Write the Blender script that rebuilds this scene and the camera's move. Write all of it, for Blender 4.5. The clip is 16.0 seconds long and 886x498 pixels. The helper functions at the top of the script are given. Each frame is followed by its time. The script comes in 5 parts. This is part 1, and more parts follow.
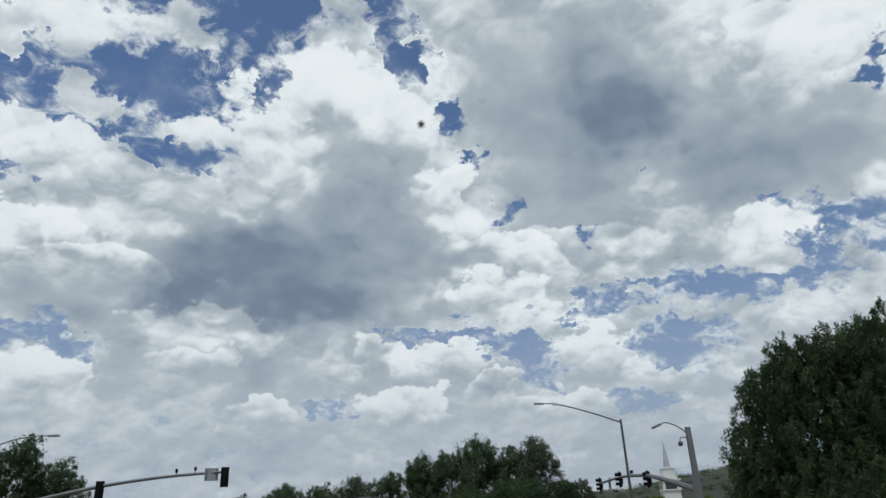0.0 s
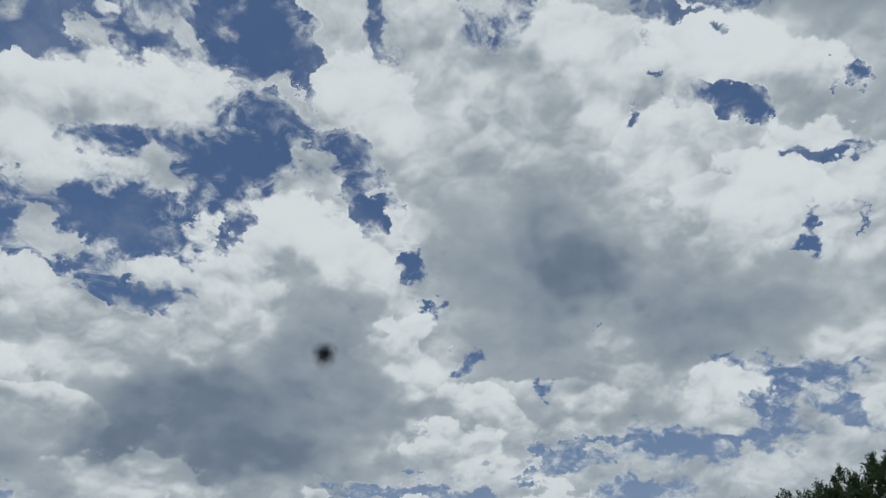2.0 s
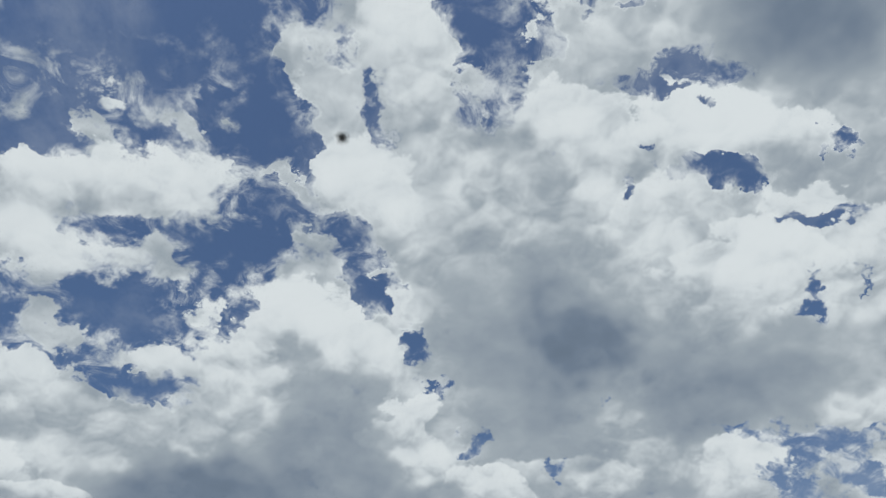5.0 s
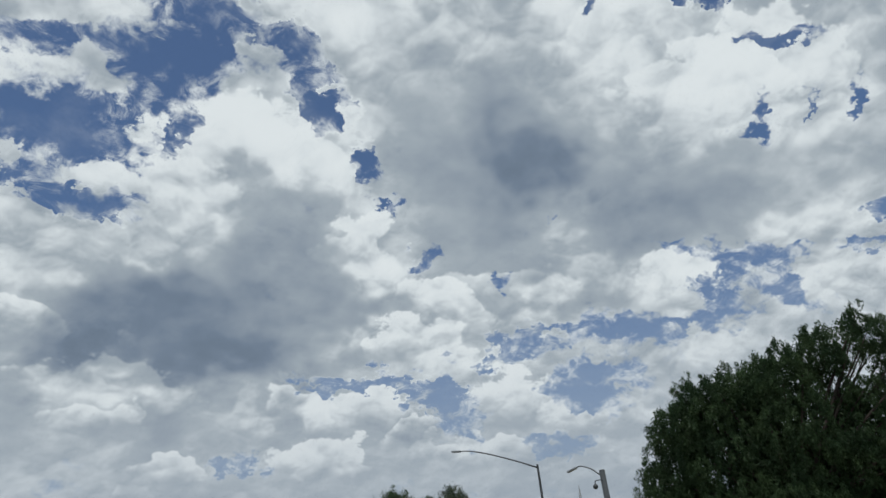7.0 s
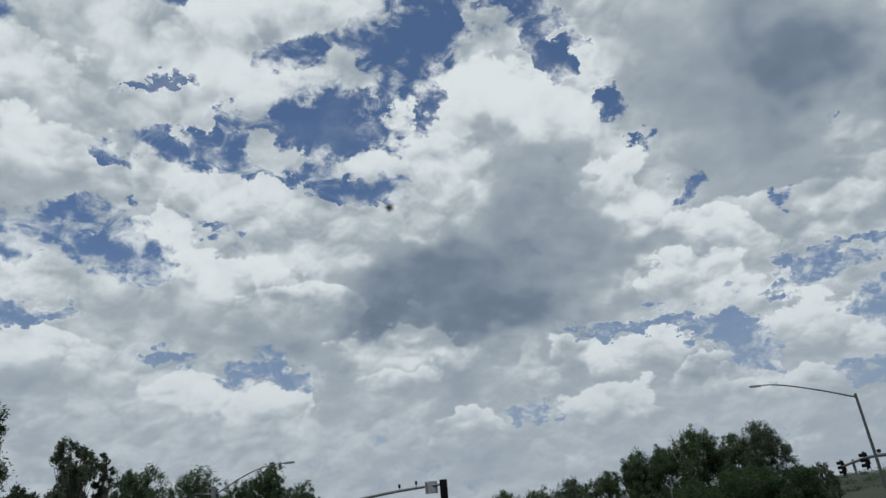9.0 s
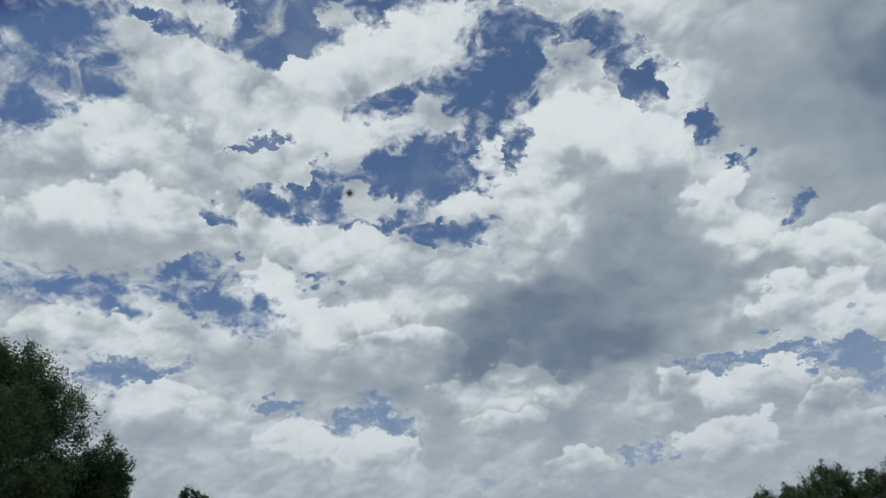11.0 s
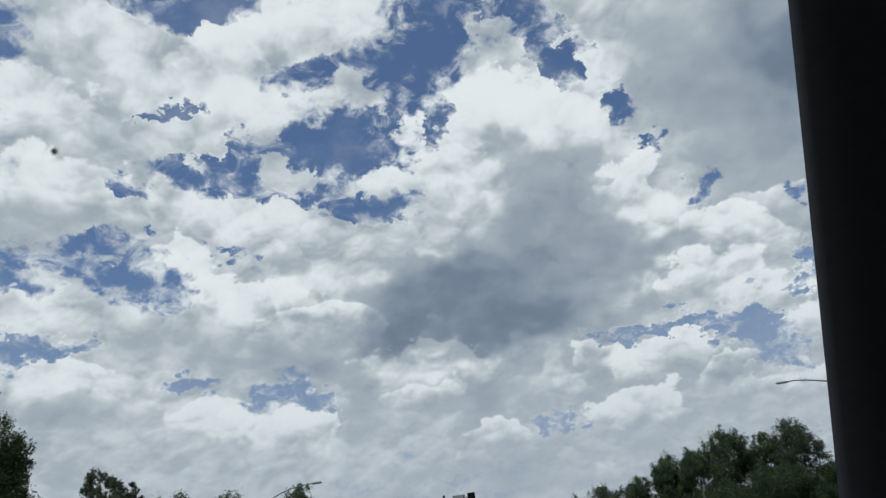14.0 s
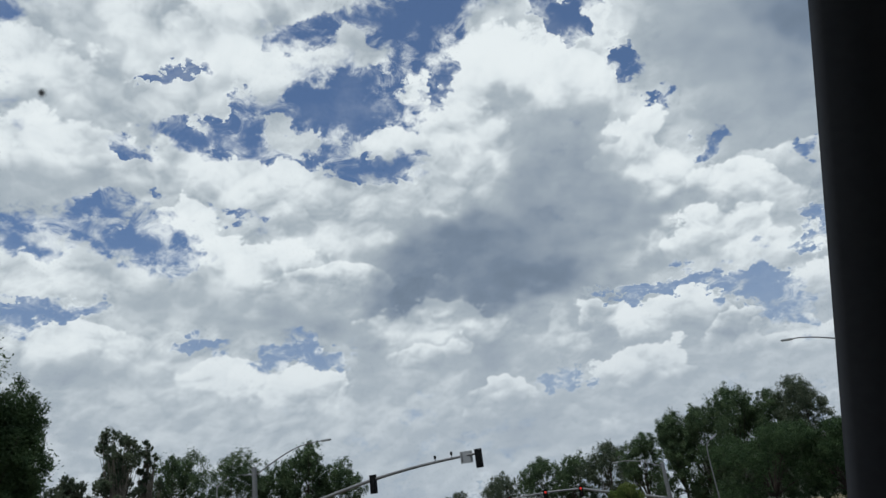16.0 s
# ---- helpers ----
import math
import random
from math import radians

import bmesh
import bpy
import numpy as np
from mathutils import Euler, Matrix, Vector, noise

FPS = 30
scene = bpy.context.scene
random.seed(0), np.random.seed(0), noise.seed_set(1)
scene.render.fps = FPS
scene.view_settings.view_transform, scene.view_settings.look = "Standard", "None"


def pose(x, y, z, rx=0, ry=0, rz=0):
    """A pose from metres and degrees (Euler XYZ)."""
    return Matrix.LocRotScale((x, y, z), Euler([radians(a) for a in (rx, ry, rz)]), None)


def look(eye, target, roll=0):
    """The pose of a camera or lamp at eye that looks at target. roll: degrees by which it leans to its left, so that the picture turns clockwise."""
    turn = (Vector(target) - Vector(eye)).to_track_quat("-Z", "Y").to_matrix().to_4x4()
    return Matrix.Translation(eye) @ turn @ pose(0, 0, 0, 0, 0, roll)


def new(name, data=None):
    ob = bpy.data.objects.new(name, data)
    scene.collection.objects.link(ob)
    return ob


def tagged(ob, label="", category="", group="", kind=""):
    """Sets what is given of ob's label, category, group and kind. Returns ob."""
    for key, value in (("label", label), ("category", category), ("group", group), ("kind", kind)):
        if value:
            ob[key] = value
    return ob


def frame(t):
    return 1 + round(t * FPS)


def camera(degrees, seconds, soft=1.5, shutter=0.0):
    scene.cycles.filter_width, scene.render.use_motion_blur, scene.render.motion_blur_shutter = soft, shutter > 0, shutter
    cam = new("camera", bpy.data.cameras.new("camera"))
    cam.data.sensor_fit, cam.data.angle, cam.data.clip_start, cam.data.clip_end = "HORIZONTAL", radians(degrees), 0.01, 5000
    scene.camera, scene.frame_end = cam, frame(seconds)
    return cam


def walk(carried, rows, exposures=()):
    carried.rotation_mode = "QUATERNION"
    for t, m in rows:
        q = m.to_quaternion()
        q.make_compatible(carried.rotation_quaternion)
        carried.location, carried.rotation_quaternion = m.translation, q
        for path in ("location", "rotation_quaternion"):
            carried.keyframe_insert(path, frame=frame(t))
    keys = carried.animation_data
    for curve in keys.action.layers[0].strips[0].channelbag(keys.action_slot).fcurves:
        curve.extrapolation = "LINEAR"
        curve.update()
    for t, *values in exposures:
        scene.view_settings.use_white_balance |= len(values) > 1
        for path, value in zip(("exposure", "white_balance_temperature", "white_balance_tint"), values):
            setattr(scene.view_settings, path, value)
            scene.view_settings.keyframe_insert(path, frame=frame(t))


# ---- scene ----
cam = camera(64.78, 16.0)
EYE = 1.55
# t, x, y, z, and the turn about x, y, z
ROWS = [
    (0.0, -0.0540, -0.2147, 1.5374, 113.42, 2.37, -14.85),
    (0.5, -0.0411, -0.1525, 1.5909, 117.55, 2.14, -15.44),
    (1.0, -0.0372, -0.1216, 1.6128, 120.90, 0.75, -16.16),
    (1.5, -0.0317, -0.1110, 1.6130, 122.96, 0.60, -17.42),
    (2.0, -0.0139, -0.0885, 1.6385, 125.48, 2.21, -18.80),
    (2.5, -0.0080, -0.0782, 1.6389, 129.23, 4.55, -18.89),
    (3.0, 0.0011, -0.0639, 1.6586, 133.57, 6.33, -17.85),
    (3.2, 0.0031, -0.1080, 1.6446, 135.16, 6.66, -17.38),
    (5.3, -0.0184, -0.1101, 1.5467, 130.02, 3.16, -17.81),
    (5.5, -0.0019, -0.1079, 1.5506, 127.81, 4.35, -20.77),
    (6.0, -0.0109, -0.1308, 1.5315, 122.06, 7.02, -27.28),
    (6.5, -0.0199, -0.1538, 1.5124, 118.67, 5.73, -24.63),
    (7.0, -0.0289, -0.1767, 1.4933, 116.89, 5.52, -20.93),
    (7.5, 0.0332, -0.1480, 1.5571, 116.17, 5.10, -17.12),
    (8.0, 0.0470, -0.2115, 1.5328, 116.36, 3.46, -9.76),
    (8.5, 0.0432, -0.2262, 1.5559, 115.39, 5.28, -1.85),
    (9.0, 0.0171, -0.2141, 1.5682, 114.74, 4.73, 2.18),
    (9.5, 0.0305, -0.2356, 1.5741, 116.06, 4.99, 7.69),
    (9.7, 0.0174, -0.2375, 1.5782, 117.24, 4.86, 10.48),
    (11.8, 0.1032, -0.2002, 1.5181, 118.75, 4.32, 10.76),
    (12.0, 0.1084, -0.2019, 1.5202, 118.38, 4.91, 10.21),
    (12.5, 0.1098, -0.2076, 1.5275, 117.76, 6.45, 9.00),
    (13.0, 0.1147, -0.1911, 1.5456, 117.40, 7.50, 7.57),
    (13.5, 0.1460, -0.2001, 1.5232, 117.05, 7.60, 5.82),
    (14.0, 0.1405, -0.2053, 1.5223, 116.06, 7.02, 4.77),
    (14.5, 0.1335, -0.2021, 1.5131, 114.23, 6.21, 4.99),
    (15.0, 0.1337, -0.2015, 1.5135, 112.84, 6.03, 5.34),
    (15.5, 0.1378, -0.1994, 1.5159, 112.51, 6.58, 5.38),
    (16.0, 0.1419, -0.1976, 1.5181, 112.88, 7.21, 5.38),
]
walk(cam, [(t, pose(*row)) for t, *row in ROWS], [(0.0, 0.12), (0.5, -0.03), (1.0, -0.1), (2.0, -0.17), (3.0, -0.08), (5.5, -0.12), (6.0, -0.15), (7.0, -0.03), (9.0, -0.05), (12.0, -0.09), (13.0, -0.05), (13.5, 0.0), (14.5, 0.09), (16.0, 0.14)])
# the windscreen pillar's inner edge, low and high
PILLAR = ((0.2441, -0.0056, 1.5827), (0.2550, -0.0575, 1.7120))

# ---------------------------------------------------------------- world: summer sky with broken cumulus
SUN_AZ, SUN_EL = -150.0, 68.0
world = bpy.data.worlds.new("sky")
scene.world = world
world.use_nodes = True
WT = world.node_tree
WT.nodes.clear()


def wnode(kind, **inputs):
    n = WT.nodes.new(kind)
    for key, value in inputs.items():
        wset(n.inputs[int(key[1:])], value)
    return n


def wset(socket, value):
    if isinstance(value, bpy.types.NodeSocket):
        WT.links.new(value, socket)
    else:
        socket.default_value = value


def wmath(op, a, b=0.0, c=0.0, clamp=False):
    n = wnode("ShaderNodeMath", i0=a, i1=b, i2=c)
    n.operation, n.use_clamp = op, clamp
    return n.outputs[0]


def wvec(op, a, b=(0, 0, 0), c=(0, 0, 0)):
    n = WT.nodes.new("ShaderNodeVectorMath")
    n.operation = op
    wset(n.inputs[0], a)
    wset(n.inputs[1], b)
    if op == "MULTIPLY_ADD":
        wset(n.inputs[2], c)
    return n.outputs["Value"] if op in ("DOT_PRODUCT", "LENGTH") else n.outputs[0]


def wnoise(vector, scale, detail, rough, lac=2.0):
    n = WT.nodes.new("ShaderNodeTexNoise")
    n.noise_dimensions = "3D"
    wset(n.inputs["Vector"], vector)
    n.inputs["Scale"].default_value, n.inputs["Detail"].default_value = scale, detail
    n.inputs["Roughness"].default_value, n.inputs["Lacunarity"].default_value = rough, lac
    return n


def wrange(v, a, b, c, d, smooth=True):
    n = WT.nodes.new("ShaderNodeMapRange")
    n.interpolation_type = "SMOOTHSTEP" if smooth else "LINEAR"
    for i, x in enumerate((v, a, b, c, d)):
        wset(n.inputs[i], x)
    return n.outputs[0]


def wmix(fac, a, b):
    n = WT.nodes.new("ShaderNodeMix")
    n.data_type = "RGBA"
    wset(n.inputs[0], fac)
    wset(n.inputs[6], a)
    wset(n.inputs[7], b)
    return n.outputs[2]


way = WT.nodes.new("ShaderNodeTexCoord").outputs["Generated"]
sep = wnode("ShaderNodeSeparateXYZ", i0=way)
el = wmath("MULTIPLY", wmath("ARCSINE", sep.outputs[2]), 57.2958)
# a flat map of the sky in degrees about azimuth 12, elevation 28; it keeps all shapes
MID_A, MID_E = radians(12), radians(28)
MID = Vector((math.sin(MID_A) * math.cos(MID_E), math.cos(MID_A) * math.cos(MID_E), math.sin(MID_E)))
EAST = Vector((math.cos(MID_A), -math.sin(MID_A), 0))
open_ = wmath("DIVIDE", 114.5916, wmath("MAXIMUM", wmath("ADD", wvec("DOT_PRODUCT", way, MID), 1.0), 0.02))
flat = wnode("ShaderNodeCombineXYZ", i0=wmath("MULTIPLY", wvec("DOT_PRODUCT", way, EAST), open_), i1=wmath("MULTIPLY", wvec("DOT_PRODUCT", way, EAST.cross(MID)), open_), i2=0.0).outputs[0]
# clouds further off are smaller
squat = wvec("MULTIPLY", way, wmath("DIVIDE", 1.55, wmath("ADD", wmath("MAXIMUM", sep.outputs[2], 0.0), 0.8)))
# the edges are torn by three scales of turbulence
half = (0.5, 0.5, 0.5)
swirl = wvec("SUBTRACT", wnoise(squat, 7.0, 2.0, 0.5).outputs["Color"], half)
fine = wvec("SUBTRACT", wnoise(squat, 24.0, 5.0, 0.62).outputs["Color"], half)
mild = wvec("SUBTRACT", wnoise(squat, 20.0, 1.5, 0.5).outputs["Color"], half)
torn = wvec("MULTIPLY_ADD", fine, (5.5, 5.0, 0.0), wvec("MULTIPLY_ADD", swirl, (3.5, 3.0, 0.0), flat))
soft = wvec("MULTIPLY_ADD", mild, (3.2, 2.8, 0.0), wvec("MULTIPLY_ADD", swirl, (4.5, 4.0, 0.0), flat))


def sky_group(name, numbers):
    """An empty node group for the sky, and its sockets: a field whose first two values are the place on the map; the oval's two axes, its middle along them, and some numbers."""
    tree = bpy.data.node_groups.new(name, "ShaderNodeTree")
    for key in ("field", "long_axis", "short_axis", "middle"):
        tree.interface.new_socket(key, in_out="INPUT", socket_type="NodeSocketVector")
    for key in numbers:
        tree.interface.new_socket(key, in_out="INPUT", socket_type="NodeSocketFloat")
    tree.interface.new_socket("field", in_out="OUTPUT", socket_type="NodeSocketVector")
    ins, outs = tree.nodes.new("NodeGroupInput").outputs, tree.nodes.new("NodeGroupOutput").inputs
    at_ = tree.nodes.new("ShaderNodeCombineXYZ")
    for k in (1, 2):
        dot = tree.nodes.new("ShaderNodeVectorMath")
        dot.operation = "DOT_PRODUCT"
        tree.links.new(ins[0], dot.inputs[0])
        tree.links.new(ins[k], dot.inputs[1])
        tree.links.new(dot.outputs["Value"], at_.inputs[k - 1])
    far = tree.nodes.new("ShaderNodeVectorMath")
    far.operation = "DISTANCE"
    tree.links.new(at_.outputs[0], far.inputs[0])
    tree.links.new(ins[3], far.inputs[1])
    return tree, ins, outs, at_.outputs[0], far.outputs["Value"]


def group_node(tree, kind, *links):
    n = tree.nodes.new(kind)
    for k, socket in links:
        if isinstance(socket, bpy.types.NodeSocket):
            tree.links.new(socket, n.inputs[k])
        else:
            n.inputs[k].default_value = socket
    return n


def patch_group():
    """Brings the field's third value to another within one oval."""
    tree, ins, outs, at_, far = sky_group("cloud_patch", ("to", "outer", "inner"))
    near = group_node(tree, "ShaderNodeMapRange", (0, far), (1, ins[5]), (2, ins[6]), (3, 0.0), (4, 1.0))
    near.interpolation_type = "SMOOTHSTEP"
    only = group_node(tree, "ShaderNodeCombineXYZ", (2, near.outputs[0]))
    goal = group_node(tree, "ShaderNodeCombineXYZ", (2, ins[4]))
    n = tree.nodes.new("ShaderNodeMix")
    n.data_type, n.factor_mode = "VECTOR", "NON_UNIFORM"
    for k, socket in ((1, only.outputs[0]), (4, ins[0]), (5, goal.outputs[0])):
        tree.links.new(socket, n.inputs[k])
    tree.links.new(n.outputs[1], outs[0])
    return tree


def head_group():
    """Adds the light and shade of one cumulus head: crisp and bright at its top, dull at its base."""
    tree, ins, outs, at_, far = sky_group("cumulus_head", ("puff", "strength"))
    r = group_node(tree, "ShaderNodeMath", (0, ins[4]), (1, 1.5), (2, far))
    r.operation = "MULTIPLY_ADD"
    inside = group_node(tree, "ShaderNodeMapRange", (0, r.outputs[0]), (1, 1.52), (2, 1.36), (3, 0.0), (4, ins[5]))
    inside.interpolation_type = "SMOOTHSTEP"
    from_middle = group_node(tree, "ShaderNodeVectorMath", (0, at_), (1, ins[3]))
    from_middle.operation = "SUBTRACT"
    split = group_node(tree, "ShaderNodeSeparateXYZ", (0, from_middle.outputs[0]))
    up = group_node(tree, "ShaderNodeMath", (0, split.outputs[1]), (1, 0.75), (2, 0.25))
    up.operation = "MULTIPLY_ADD"
    up.use_clamp = True
    light_ = group_node(tree, "ShaderNodeMath", (0, inside.outputs[0]), (1, up.outputs[0]))
    light_.operation = "MULTIPLY"
    only = group_node(tree, "ShaderNodeCombineXYZ", (2, light_.outputs[0]))
    n = group_node(tree, "ShaderNodeVectorMath", (0, ins[0]), (1, only.outputs[0]))
    tree.links.new(n.outputs[0], outs[0])
    return tree


PATCH, HEAD = patch_group(), head_group()


def oval(tree, field, u, v, ru, rv, turn, *numbers):
    n = WT.nodes.new("ShaderNodeGroup")
    n.node_tree = tree
    c, d = math.cos(radians(turn)), math.sin(radians(turn))
    for k, x in enumerate((field, (c / ru, d / ru, 0), (-d / rv, c / rv, 0), ((c * u + d * v) / ru, (c * v - d * u) / rv, 0), *numbers)):
        wset(n.inputs[k], x)
    return n.outputs[0]


def patch(field, u, v, ru, rv, turn, to, outer=2.1, inner=0.05):
    return oval(PATCH, field, u, v, ru, rv, turn, to, outer, inner)


# billows: rounded cauliflower lumps, lit from above
def billow(vector, scale, detail, rough=0.5):
    n = WT.nodes.new("ShaderNodeTexVoronoi")
    n.feature, n.normalize = "F1", True
    wset(n.inputs["Vector"], vector)
    n.inputs["Scale"].default_value, n.inputs["Detail"].default_value = scale, detail
    n.inputs["Roughness"].default_value, n.inputs["Lacunarity"].default_value = rough, 2.2
    return n.outputs["Distance"]


lumpy = wvec("MULTIPLY_ADD", fine, (0.03, 0.03, 0.03), wvec("MULTIPLY_ADD", swirl, (0.05, 0.05, 0.05), squat))
puff = billow(lumpy, 17.0, 3.0, 0.6)
rounded = wvec("MULTIPLY_ADD", mild, (0.03, 0.03, 0.03), wvec("MULTIPLY_ADD", swirl, (0.05, 0.05, 0.05), squat))


def relief(scale, detail, step):
    """Light on the upper sides of lumps of one size, shade on their lower sides."""
    return wmath("SUBTRACT", billow(wvec("MULTIPLY_ADD", (-0.25, -0.25, 1.0), (step, step, step), rounded), scale, detail), billow(rounded, scale, detail))


def head(field, u, v, ru, rv, turn, strength):
    return oval(HEAD, field, u, v, ru, rv, turn, puff, strength)


cover = wvec("ADD", torn, (0, 0, 1.1))
cover = patch(cover, 16.5, -8.7, 3.81, 1.29, 15, -0.9)
cover = patch(cover, 24.6, -7.8, 3.57, 1.00, 7, -0.9)
cover = patch(cover, 33.2, -6.4, 2.04, 0.79, 16, -0.8)
cover = patch(cover, 35.4, -1.8, 2.49, 1.22, -7, -0.9)
cover = patch(cover, 37.1, -4.4, 0.61, 0.55, -55, -0.8)
cover = patch(cover, 29.4, -0.6, 1.16, 0.27, 6, -0.6)
cover = patch(cover, 22.6, -11.0, 2.91, 0.91, -7, -0.9)
cover = patch(cover, 21.2, -13.1, 3.09, 1.10, -15, -0.8)
cover = patch(cover, 5.1, -11.3, 6.43, 0.65, -4, -0.9)
cover = patch(cover, 9.7, -13.4, 3.19, 1.20, -22, -0.8)
cover = patch(cover, 12.0, -15.9, 1.32, 0.64, -14, -0.7)
cover = patch(cover, -6.5, -17.5, 1.84, 0.80, -3, -0.7)
cover = patch(cover, 19.6, -17.2, 2.96, 0.54, 1, -0.4)
cover = patch(cover, -28.2, -9.9, 0.96, 0.42, -12, -0.6)
cover = patch(cover, -24.7, -11.1, 1.69, 0.59, -13, -0.7)
cover = patch(cover, 35.4, 8.5, 1.19, 0.33, -3, -0.7)
cover = patch(cover, 36.5, 10.1, 0.32, 0.25, 28, -0.6)
cover = patch(cover, 15.2, -3.1, 0.88, 0.32, 9, -0.6)
cover = patch(cover, 19.1, -9.6, 1.43, 0.55, -6, 0.8)
cover = patch(cover, 21.9, -9.1, 1.44, 0.41, 6, 0.8)
cover = patch(cover, 19.4, -8.3, 1.11, 0.32, 15, 0.5)
cover = patch(cover, 34.9, -2.5, 1.85, 0.62, -66, 0.9)
cover = patch(cover, 36.4, -5.3, 1.16, 0.52, 1, 0.9)
cover = patch(cover, 25.0, -10.1, 0.88, 0.82, 1, 0.8)
cover = patch(cover, 31.6, -1.8, 1.35, 0.96, -16, 0.9)
cover = patch(cover, -44.0, 27.1, 4.27, 2.78, -36, -1.0)
cover = patch(cover, -47.1, 22.3, 2.83, 1.76, 8, -0.9)
cover = patch(cover, -40.8, 22.1, 2.23, 1.40, -23, -0.4)
cover = patch(cover, -34.8, 26.4, 3.52, 0.91, -23, -0.3)
cover = patch(cover, -25.6, 21.9, 4.67, 0.91, -17, -0.8)
cover = patch(cover, -22.4, 23.2, 1.88, 1.10, -5, -0.7)
cover = patch(cover, -9.6, 15.6, 3.38, 2.27, 86, -1.0)
cover = patch(cover, -12.8, 13.1, 2.76, 1.84, -72, -0.9)
cover = patch(cover, -18.8, 15.0, 3.68, 1.01, -12, -1.0)
cover = patch(cover, -18.0, 10.3, 4.80, 1.69, -16, -1.0)
cover = patch(cover, -20.5, 8.7, 6.72, 1.71, -13, -1.0)
cover = patch(cover, -27.9, 8.8, 6.05, 1.35, -26, -1.0)
cover = patch(cover, -35.5, 9.9, 2.13, 0.68, -40, -0.8)
cover = patch(cover, -30.3, 14.4, 3.80, 0.52, -11, -0.9)
cover = patch(cover, -18.4, 3.9, 3.71, 1.24, -31, -0.7)
cover = patch(cover, -10.2, 8.8, 1.41, 0.83, 44, -0.9)
cover = patch(cover, -48.6, 7.3, 4.77, 1.43, -23, -0.9)
cover = patch(cover, -45.7, 4.1, 1.84, 0.85, -31, -0.7)
cover = patch(cover, -39.5, 6.1, 1.62, 0.87, -9, -0.8)
cover = patch(cover, -37.8, 2.5, 4.31, 1.73, -28, -1.0)
cover = patch(cover, -35.3, 5.8, 0.56, 0.38, -62, -0.5)
cover = patch(cover, -29.5, 2.7, 1.65, 0.39, -12, -0.6)
cover = patch(cover, -47.2, 0.3, 1.84, 0.47, -29, -0.6)
cover = patch(cover, -45.2, -1.5, 3.59, 0.95, -14, -0.8)
cover = patch(cover, -34.8, -7.4, 1.68, 0.47, -10, -0.6)
cover = patch(cover, -29.1, -10.0, 1.34, 0.65, -7, -0.7)
cover = patch(cover, -25.6, -10.5, 2.13, 0.74, -21, -0.7)
cover = patch(cover, -6.1, -17.4, 1.38, 0.51, -10, -0.6)
cover = patch(cover, -34.8, 13.2, 1.00, 0.87, -43, 0.9)
cover = patch(cover, -31.5, 12.8, 1.12, 1.06, -43, 0.9)
cover = patch(cover, -29.1, 12.8, 1.05, 0.95, -1, 0.9)
cover = patch(cover, -27.2, 11.1, 1.03, 0.87, -43, 0.9)
cover = patch(cover, -15.6, 13.7, 0.91, 0.65, -43, 0.9)
cover = patch(cover, -14.9, 11.1, 1.47, 0.83, -30, 0.7)
cover = patch(cover, -23.5, 8.6, 1.38, 0.67, -30, 0.7)
cover = patch(cover, -21.8, 6.8, 1.85, 0.67, -51, 0.9)
cover = patch(cover, -11.9, 9.0, 1.11, 0.70, 80, 0.9)
cover = patch(cover, -38.0, 3.9, 0.28, 0.29, -15, 0.5)
cover = patch(cover, -14.9, 5.7, 1.88, 0.75, -25, 0.7)
cover = patch(cover, -15.3, 4.1, 2.65, 0.47, -21, 0.55)
cover = patch(cover, -16.7, 32.6, 14.02, 6.44, 6, -1.2)
cover = patch(cover, -6.7, 21.4, 6.58, 3.38, -73, -1.1)
cover = patch(cover, -8.2, 15.4, 4.48, 1.36, 0, -1.0)
cover = patch(cover, -17.1, 15.3, 5.48, 0.61, -4, -0.9)
cover = patch(cover, 8.9, 32.8, 6.51, 2.66, -79, -1.0)
cover = patch(cover, 13.0, 32.2, 3.51, 2.88, -67, -0.9)
cover = patch(cover, 18.6, 35.3, 2.38, 1.83, -38, -0.4)
cover = patch(cover, 22.4, 34.6, 1.36, 0.66, 10, -0.5)
cover = patch(cover, 25.9, 28.0, 3.82, 1.34, 4, -0.9)
cover = patch(cover, 30.5, 28.1, 1.96, 0.66, -2, -0.9)
cover = patch(cover, 0.7, 25.7, 2.55, 0.66, -78, -0.8)
cover = patch(cover, -1.8, 32.1, 1.43, 0.47, -79, -0.8)
cover = patch(cover, 1.0, 11.4, 2.56, 2.06, -46, -1.2)
cover = patch(cover, -1.0, 15.4, 1.55, 1.39, -19, -0.8)
cover = patch(cover, 4.3, 5.6, 1.74, 1.00, -80, -1.0)
cover = patch(cover, 6.1, 2.9, 1.10, 0.49, 31, -0.9)
cover = patch(cover, 9.4, -1.6, 1.14, 0.80, -74, -1.0)
cover = patch(cover, 15.3, -3.4, 0.72, 0.42, 8, -0.7)
cover = patch(cover, -18.3, 10.3, 4.69, 1.18, -6, -1.0)
cover = patch(cover, -17.0, 8.1, 3.78, 0.93, -1, -0.9)
cover = patch(cover, -12.7, 9.0, 1.14, 1.01, -63, -1.0)
cover = patch(cover, -9.9, 8.9, 0.91, 0.65, 55, -0.9)
cover = patch(cover, -21.1, 5.3, 1.02, 0.57, -1, -0.8)
cover = patch(cover, -15.8, 3.1, 3.09, 0.74, 2, -0.5)
cover = patch(cover, 23.2, 22.4, 0.76, 0.42, -79, -0.7)
cover = patch(cover, 29.3, 20.5, 3.05, 0.95, -10, -1.0)
cover = patch(cover, 31.0, 18.8, 1.60, 0.85, -11, -0.9)
